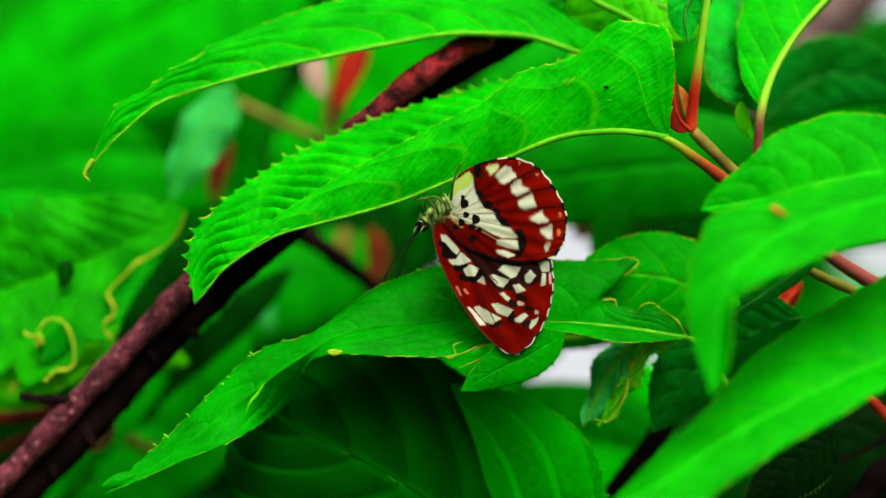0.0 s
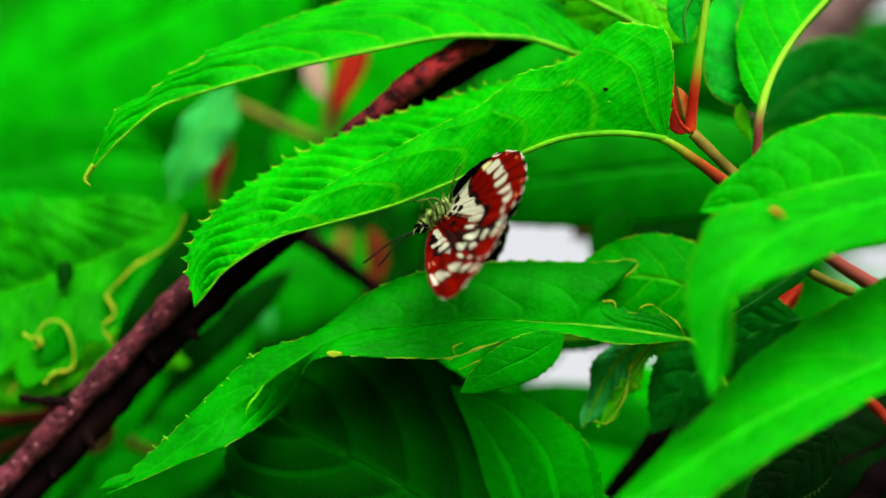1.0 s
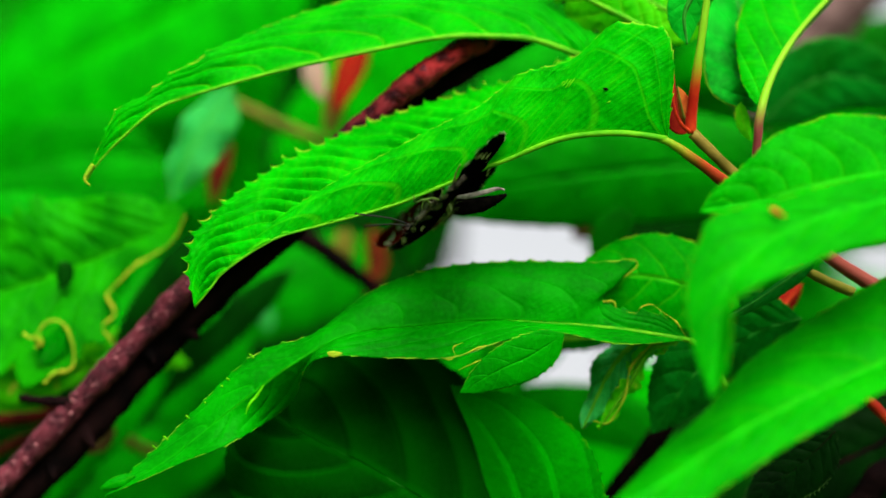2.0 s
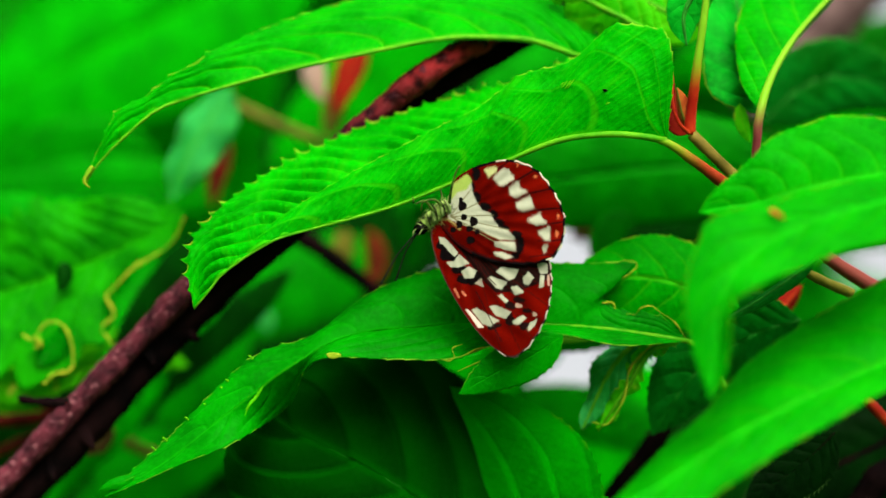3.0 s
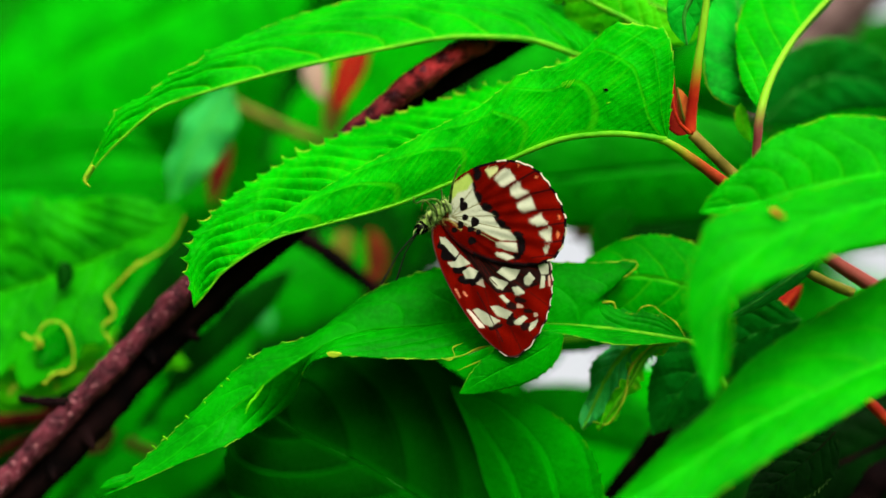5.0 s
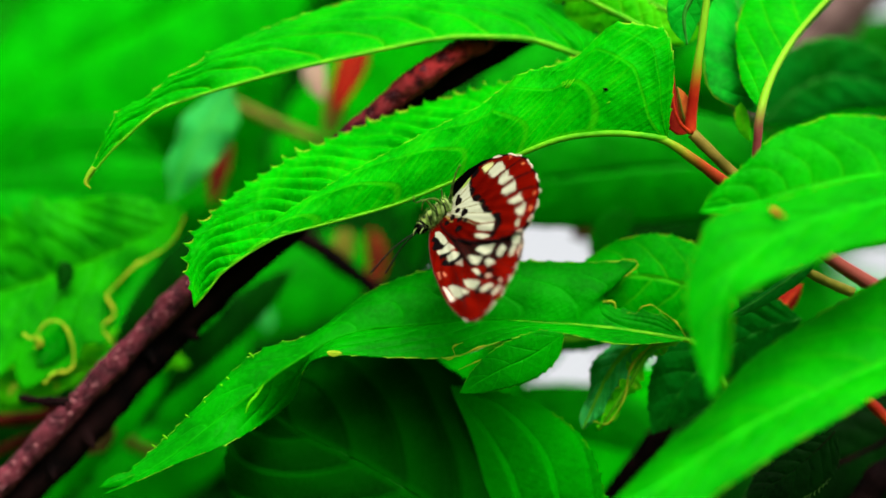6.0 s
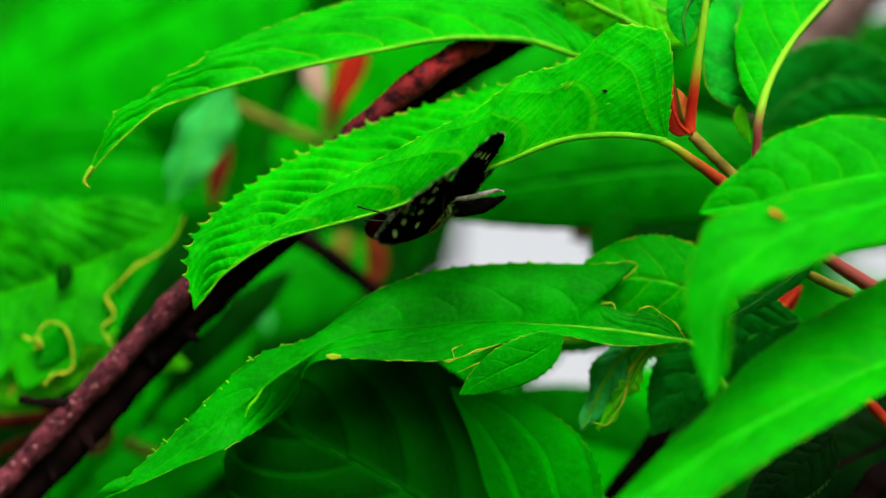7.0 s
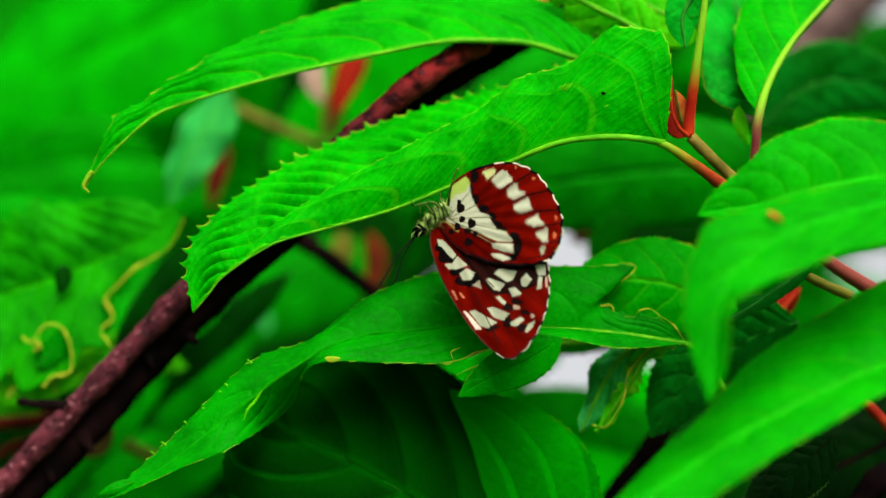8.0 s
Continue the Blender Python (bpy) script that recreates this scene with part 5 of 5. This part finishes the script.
def paint_fore(x, y, edge, upper):
    jx = x + 0.6 * np.sin(y * 1.7 + np.sin(x * 0.9) * 2) + 0.4 * np.sin(x * 2.7 + y)
    jy = y + 0.6 * np.sin(x * 2.2 + np.cos(y * 0.8) * 2)
    fy = y + 0.8 * np.sin(x * 2.6) + 0.5 * np.sin(x * 4.1 + y * 0.7)
    col = np.empty((*x.shape, 3))
    col[:] = (0.0012, 0.001, 0.001) if upper else RED

    def lay(hit, c):
        col[hit] = c

    if not upper:
        shade = 0.5 + 0.5 * np.sin((x - y) * 0.09 + np.sin(y * 0.06) * 2)
        col *= (0.75 + 0.4 * shade)[..., None]
        lay(inside(jx, jy, [(780, 392), (792, 384), (850, 415), (940, 446), (980, 460), (978, 486), (950, 500), (930, 506), (918, 520), (904, 512), (880, 514), (856, 490), (834, 460), (806, 425)]), BROWN)
        for ex, ey in ((975, 480), (977, 508), (973, 538), (963, 568), (946, 597), (925, 619), (890, 620)):
            lay(stroke(x, y, [(840, 440), (ex, ey)], 0.6), (0.03, 0.003, 0.002))
        for cx, cy, rx, ry, a in ((786, 431, 11, 9, 40), (797, 447, 17, 11, 10), (811, 455, 11, 7, 0), (817, 472, 16, 9, 10), (843, 487, 13, 14, 0), (823, 491, 13, 7, 20)):
            lay(blob(jx, jy, cx, cy, rx, ry, a), INK)
        for cx, cy, rx, ry, a in ((906, 563, 9, 9, 30), (906, 536, 11, 7, 20), (878, 572, 14, 5, -15), (930, 571, 10, 7, -20), (901, 552, 9, 8, 0), (935, 545, 9, 4, 10), (921, 526, 12, 5, 10)):
            lay(blob(jx, jy, cx, cy, rx, ry, a), BROWN)
        for cell_pts in FORE_BASE:
            lay(inside(jx, jy, cell_pts), CREAM)
        for cell_pts in FORE_CELLS:
            lay(inside(jx, fy, cell_pts), CREAM)
        lay(inside(jx, jy, [(843, 497), (855, 487), (859, 504)]), (0.2, 0.17, 0.12))
        lay(inside(jx, jy, [(826, 541), (833, 543), (860, 574), (849, 574)]), (0.5, 0.42, 0.33))
        lay(stroke(jx, jy, [(808, 507), (815, 520)], 2.0) | stroke(jx, jy, [(822, 512), (827, 518)], 2), (0.36, 0.10, 0.05))
        lay(stroke(jx, jy, [(971, 484), (972, 500)], 2.0) | blob(jx, jy, 920, 536, 7, 4, 10) | blob(jx, jy, 948, 551, 4, 4), (0.3, 0.2, 0.14))
        lay(stroke(x, y, [(846, 512), (890, 598)], 0.8) | stroke(x, y, [(795, 395), (850, 470), (880, 500)], 1.0), (0.02, 0.004, 0.004))
    else:
        for cx, cy, rx, ry, a in FORE_WHITE:
            lay(blob(jx, jy, cx, cy, rx * 0.6, ry * 0.42, a), YELLOWISH)
        lay(blob(jx, jy, 832, 478, 9, 5, 20), YELLOWISH)
    rim = (edge > 0.98) & (x > 880) & (y > 455)
    lay(rim, (0.42, 0.36, 0.28))
    lay(rim & (np.sin(y * 0.3 + x * 0.1) > 0.45), INK)
    lay((edge > 0.962) & (edge <= 0.98) & (x > 880) & (y > 455), (0.02, 0.004, 0.004))
    lay((edge > 0.97) & ~rim, (0.05, 0.02, 0.015))
    return col


def wing_mesh(name, rim_pts, heart, painter, side, lift, nt=440, nr=104):
    """One wing with both faces. side -1: near the lens when shut; lift: how far it stands off the middle plane, mm."""
    rim = spline(rim_pts + rim_pts[:1], nt + 1)[:-1]
    # scalloped outer rim
    cx, cy = heart
    ang = np.arctan2(rim[:, 1] - cy, rim[:, 0] - cx)
    outer = np.clip((rim[:, 0] - 880) / 60, 0, 1)
    rim = rim + (rim - (cx, cy)) * (0.010 * np.sin(ang * 26) * outer)[:, None]
    rr = np.linspace(0, 1, nr) ** 0.8
    x = cx + (rim[:, 0:1] - cx) * rr[None]
    y = cy + (rim[:, 1:2] - cy) * rr[None]
    e = np.broadcast_to(rr[None], x.shape)
    ax, ay = wing_frame(x, y)
    dist = np.hypot(x - HX, y - HY) / 100
    th = np.arctan2(y - HY, x - HX)
    ripple = 0.16 * np.sin(th * 34) * np.clip(dist - 0.4, 0, 1) + 0.2 * dist * np.sin(th * 2.0)
    z = side * (lift - 0.10 * dist ** 2) + ripple * -1
    verts, cols, faces = [], [], []
    for k, upper in enumerate((False, True)):
        zz = z + (side if not upper else -side) * 0.06 * (1 - 0.8 * e ** 6)
        verts.append(np.stack([ax, ay, zz], -1).reshape(-1, 3))
        cols.append(painter(x, y, e, upper).reshape(-1, 3))
    i = np.arange(nt)[:, None]
    j = np.arange(nr - 1)[None]
    a, b = i * nr + j, ((i + 1) % nt) * nr + j
    f = np.stack([a, a + 1, b + 1, b], -1).reshape(-1, 4)
    rimq = np.stack([np.arange(nt) * nr + nr - 1, np.arange(nt) * nr + nr - 1 + nt * nr, (np.arange(nt) + 1) % nt * nr + nr - 1 + nt * nr, (np.arange(nt) + 1) % nt * nr + nr - 1], -1)
    faces = np.vstack([f, f[:, ::-1] + nt * nr, rimq])
    me = mesh_of(name, np.vstack(verts) * MM, faces, SCALES)
    layer = me.color_attributes.new("scales", "FLOAT_COLOR", "POINT")
    rgba = np.ones((len(me.vertices), 4), np.float32)
    rgba[:, :3] = np.vstack(cols)
    layer.data.foreach_set("color", rgba.ravel())
    return me


# root: x along the hinge to the tail, y away from the back, z away from the near wings
BUG = SITE @ Matrix.Translation(site((0.97, 6.89, -4))) @ Matrix(((0.7071, 0.7071, 0, 0), (0, 0, 1, 0), (0.7071, -0.7071, 0, 0), (0, 0, 0, 1)))
butterfly = new("butterfly")
butterfly.empty_display_size = 0.005
butterfly.matrix_basis = BUG
tagged(butterfly, "red butterfly with cream bands and black spots hanging under a leaf", "butterfly")


def bug(x, y, w=0.0):
    a, b = wing_frame(x, y)
    return (a, w, b)   # ordered for tube_mesh, which swaps the last two back


wings = []
for side in (-1, 1):
    fore = part("forewing", wing_mesh("forewing", FORE_RIM, (880, 510), paint_fore, side, 0.9), butterfly, "pointed forewing, red and black with cream patches")
    hind = part("hindwing", wing_mesh("hindwing", HIND_RIM, (900, 375), paint_hind, side, 1.4), butterfly, "round hindwing, dark red with a cream band")
    wings.append((side, fore, hind))


def bug_tube(name, pts, radii, mat, n=20, k=10, bumps=0.0, parent=None, seed=0, label=""):
    """A tube in the butterfly's own space; points are (x, y, w) on the wing drawing, w in mm away."""
    p = [(wing_frame(x, y)[0], w, wing_frame(x, y)[1]) for x, y, w in pts]
    # site() swaps the last two: hand them over as (a, z, b)
    q = [(a, z, b) for a, z, b in p]
    return part(name, tube_mesh(name, [(a, z, b) for a, z, b in q], radii, mat, n, k, bumps, (0, 0, 0), seed), parent or butterfly, label)


bug_tube("thorax", [(752, 396, 0), (765, 384, 0), (782, 370, 0), (798, 358, 0)], (1.2, 1.7, 1.9, 1.4), FUR, 24, 14, 0.06)
head = bug_tube("head", [(738, 406, 0), (746, 400, 0), (757, 392, 0)], (0.8, 1.6, 1.3), FUR_DARK, 16, 12, 0.05)
abdomen = bug_tube("abdomen", [(796, 364, 0), (820, 364, 0), (850, 360, 0), (880, 350, 0), (897, 342, 0)], (1.5, 1.8, 1.7, 1.2, 0.3), FUR_DARK, 30, 14, 0.05)
for v in abdomen.data.vertices:
    v.co.z *= 0.6
pale = bug_tube("belly", [(808, 347, -0.3), (830, 345, -0.4), (855, 339, -0.4), (880, 332, -0.3), (893, 334, 0)], (0.35, 0.6, 0.6, 0.5, 0.2), PALE, 30, 12, 0.05, label="whitish ringed belly")
for v in pale.data.vertices:
    v.co.z *= 0.75
rng = np.random.default_rng(5)


def fuzz(name, mat, pts, radii, count, length, drop):
    """Short hairs standing off a part of the body, bent to the tail."""
    vs, fs = [], []
    line = [bug(x, y, w) for x, y, w in pts]
    c = spline([(a, z, b) for a, z, b in line], 50)
    for _ in range(count):
        q = int(rng.integers(0, 50))
        r = np.interp(q / 49, np.linspace(0, 1, len(radii)), radii)
        d = rng.normal(size=3)
        d /= np.linalg.norm(d)
        base = c[q] + d * r * 0.9
        tipp = base + (d + np.array([drop, 0, 0]) + rng.normal(size=3) * 0.35) * length * rng.uniform(0.5, 1.2)
        side = np.cross(d, (0.3, 0.5, 0.8)) * 0.05
        i0 = len(vs)
        vs += [base + side, base - side, base + np.cross(d, side) * 1.5, tipp]
        fs += [(i0, i0 + 1, i0 + 3), (i0 + 1, i0 + 2, i0 + 3), (i0 + 2, i0, i0 + 3)]
    return part(name, mesh_of(name, site(vs), fs, mat), butterfly)


tagged(fuzz("fur", FUR, [(752, 396, 0), (775, 378, 0), (800, 358, 0)], (1.3, 1.9, 1.5), 1600, 1.2, 0.3), "pale greenish fur on the thorax", kind="stuff")
tagged(fuzz("fur", FUR_DARK, [(742, 402, 0), (752, 396, 0), (790, 378, 0), (850, 364, 0), (890, 350, 0)], (1.0, 1.3, 1.9, 1.2, 0.8), 700, 0.9, 0.5), "dark fur along the back", kind="stuff")
for w in (-1.1, 1.1):
    bug_tube("eye", [(743, 401, w), (748, 398, w), (753, 396, w)], (0.3, 0.8, 0.35), BLACK, 12, 12, parent=head, label="round dark eye")
antennae = []
for tip, w in (((681, 492), -2), ((705, 487), 1.5)):
    ob = bug_tube("antenna", [(745, 402, 0.3 * w), (0.5 * (745 + tip[0]) - 4, 0.5 * (402 + tip[1]) - 4, 0.7 * w), (tip[0], tip[1], w)], (0.2, 0.17, 0.17, 0.22), BLACK, 24, 6)
    q = (tip[0] + 0.06 * (tip[0] - 745), tip[1] + 0.06 * (tip[1] - 402))
    bug_tube("club", [(tip[0], tip[1], w), (0.5 * (tip[0] + q[0]), 0.5 * (tip[1] + q[1]), w), (q[0], q[1], w)], (0.15, 0.27, 0.12), BLACK, 8, 8, parent=ob, label="thickened black tip")
    antennae.append(ob)
for leg in ([(772, 372, -2), (755, 352, -3), (737, 357, -4), (734, 345, -4)], [(785, 362, -2), (772, 350, -3), (752, 354, -4), (748, 370, -3)],
            [(798, 355, -2), (801, 330, -4), (808, 305, -5), (815, 291, -6)], [(780, 368, 2), (784, 345, 2), (782, 330, 2)]):
    bug_tube("leg", leg, (0.34, 0.28, 0.2, 0.15), LEG, 18, 8)

for thigh in ([(786, 378, -1.7), (783, 364, -2.1), (777, 353, -2.2)], [(771, 388, -1.5), (769, 374, -2.0), (764, 362, -2.1)], [(799, 372, -1.5), (796, 360, -1.9), (788, 349, -2.0)]):
    bug_tube("thigh", thigh, (0.3, 0.42, 0.2), LEG_PALE, 14, 8, 0.08, label="pale green furry thigh")
for crease in ([(777, 385, -2.0), (774, 368, -2.6), (766, 357, -2.7)], [(791, 378, -2.0), (788, 362, -2.5), (780, 350, -2.6)], [(765, 396, -1.7), (761, 384, -2.2), (757, 372, -2.3)]):
    bug_tube("shin", crease, (0.12, 0.14, 0.08), BLACK, 14, 6, 0.05, label="thin black shin")
for palp in ([(741, 399, -1.0), (735, 405, -1.2), (733, 413, -1.0)], [(748, 394, -1.5), (742, 391, -1.7), (738, 394, -1.6)], [(751, 399, -1.5), (747, 406, -1.7), (744, 412, -1.4)]):
    bug_tube("palp", palp, (0.12, 0.16, 0.07), LEG_PALE, 12, 6, parent=head, label="pale feeler at the mouth")

# seconds and the degrees by which each wing stands open
BEAT = [(0.0, 1), (0.1, 1), (0.3, 10), (0.5, 24), (0.7, 36), (0.8, 44), (0.9, 55), (1.0, 65), (1.1, 67), (1.2, 77), (1.3, 83), (1.4, 90), (1.5, 96), (1.6, 102), (1.7, 105),
        (1.85, 105), (2.05, 99), (2.2, 84), (2.4, 63), (2.6, 46), (2.8, 31), (2.9, 24), (3.0, 8), (3.2, 2), (3.5, 1), (4.7, 1), (5.2, 3), (5.5, 14), (5.8, 34), (6.0, 51), (6.2, 66), (6.4, 78), (6.5, 85), (6.6, 96),
        (6.8, 103), (7.0, 106), (7.2, 102), (7.3, 95), (7.4, 87), (7.5, 78), (7.6, 66), (7.8, 42), (7.9, 25), (8.0, 12)]


# seconds and the degrees by which the folded, the upper and the eaten leaf sink
DROOP = [(0, 0, 0, 0), (0.5, 0.23, 0.46, 0), (1, 0.13, 0.39, 0), (1.5, 0.15, 0.36, 0.02), (3, 0.19, 0.46, 0.05),
         (3.5, 0.43, 0.06, 0.26), (4, 0.22, -0.05, 0.36), (4.5, 0.04, 0.12, 0.07), (6, 0.08, 0.66, -0.12), (6.5, 0.45, 0.58, 0.12),
         (7, 0.26, 0.42, 0.17), (7.5, 0.26, 0.8, 0.03), (8, 0.33, 0.72, 0.25)]
HEAD = Matrix.Translation((wing_frame(745, 402)[0] * MM, wing_frame(745, 402)[1] * MM, 0))


def motions():
    for base, k, riders in ((main_leaf, 1, ()), (upper_leaf, 2, ()), (lower_leaf, 3, (shred, speck, lobes))):
        rest = base.matrix_basis.copy()
        for ob in (base, *riders):
            held = rest.inverted() @ ob.matrix_basis
            walk(ob, [(row[0], rest @ pose(0, 0, 0, 0, -row[k], 0) @ held) for row in DROOP])
    for ob in antennae:
        walk(ob, [(t, HEAD @ pose(0, 0, 0, 0, 0, 66 * (a / 100) ** 2.4) @ HEAD.inverted()) for t, a in BEAT])
    # open angle of the beat to that of each wing, near and far side, and its swing in its own plane
    steps = (0, 24, 65, 83, 90, 96, 102, 106)
    fore_open = {-1: (0, 23, 66, 79, 83, 90, 97, 103), 1: (0, 22, 60, 78, 88, 100, 106, 115)}
    hind_open = {-1: (0, 26, 64, 76, 82, 93, 97, 99), 1: (0, 24, 60, 73, 78, 82, 84, 85)}
    fore_swing = {-1: (0, 0, 1, 1, 1, 2, 2, 2), 1: (0, 0, 1, 2, 4, 7, 7, 6)}
    hind_swing = {-1: (0, 0, 0, -1, -3, -7, -10, -12), 1: (0, 0, 0, -2, -5, -9, -10, -10)}
    for side, fore, hind in wings:
        # the hindwing's hinge lies 6 degrees off the forewing's
        for ob, opened, swung, hinge in ((fore, fore_open, fore_swing, 0), (hind, hind_open, hind_swing, 6)):
            walk(ob, [(t, pose(0, 0, 0, 0, 0, -hinge) @ pose(0, 0, 0, side * np.interp(a, steps, opened[side])) @ pose(0, 0, 0, 0, 0, hinge + np.interp(a, steps, swung[side]))) for t, a in BEAT])


motions()
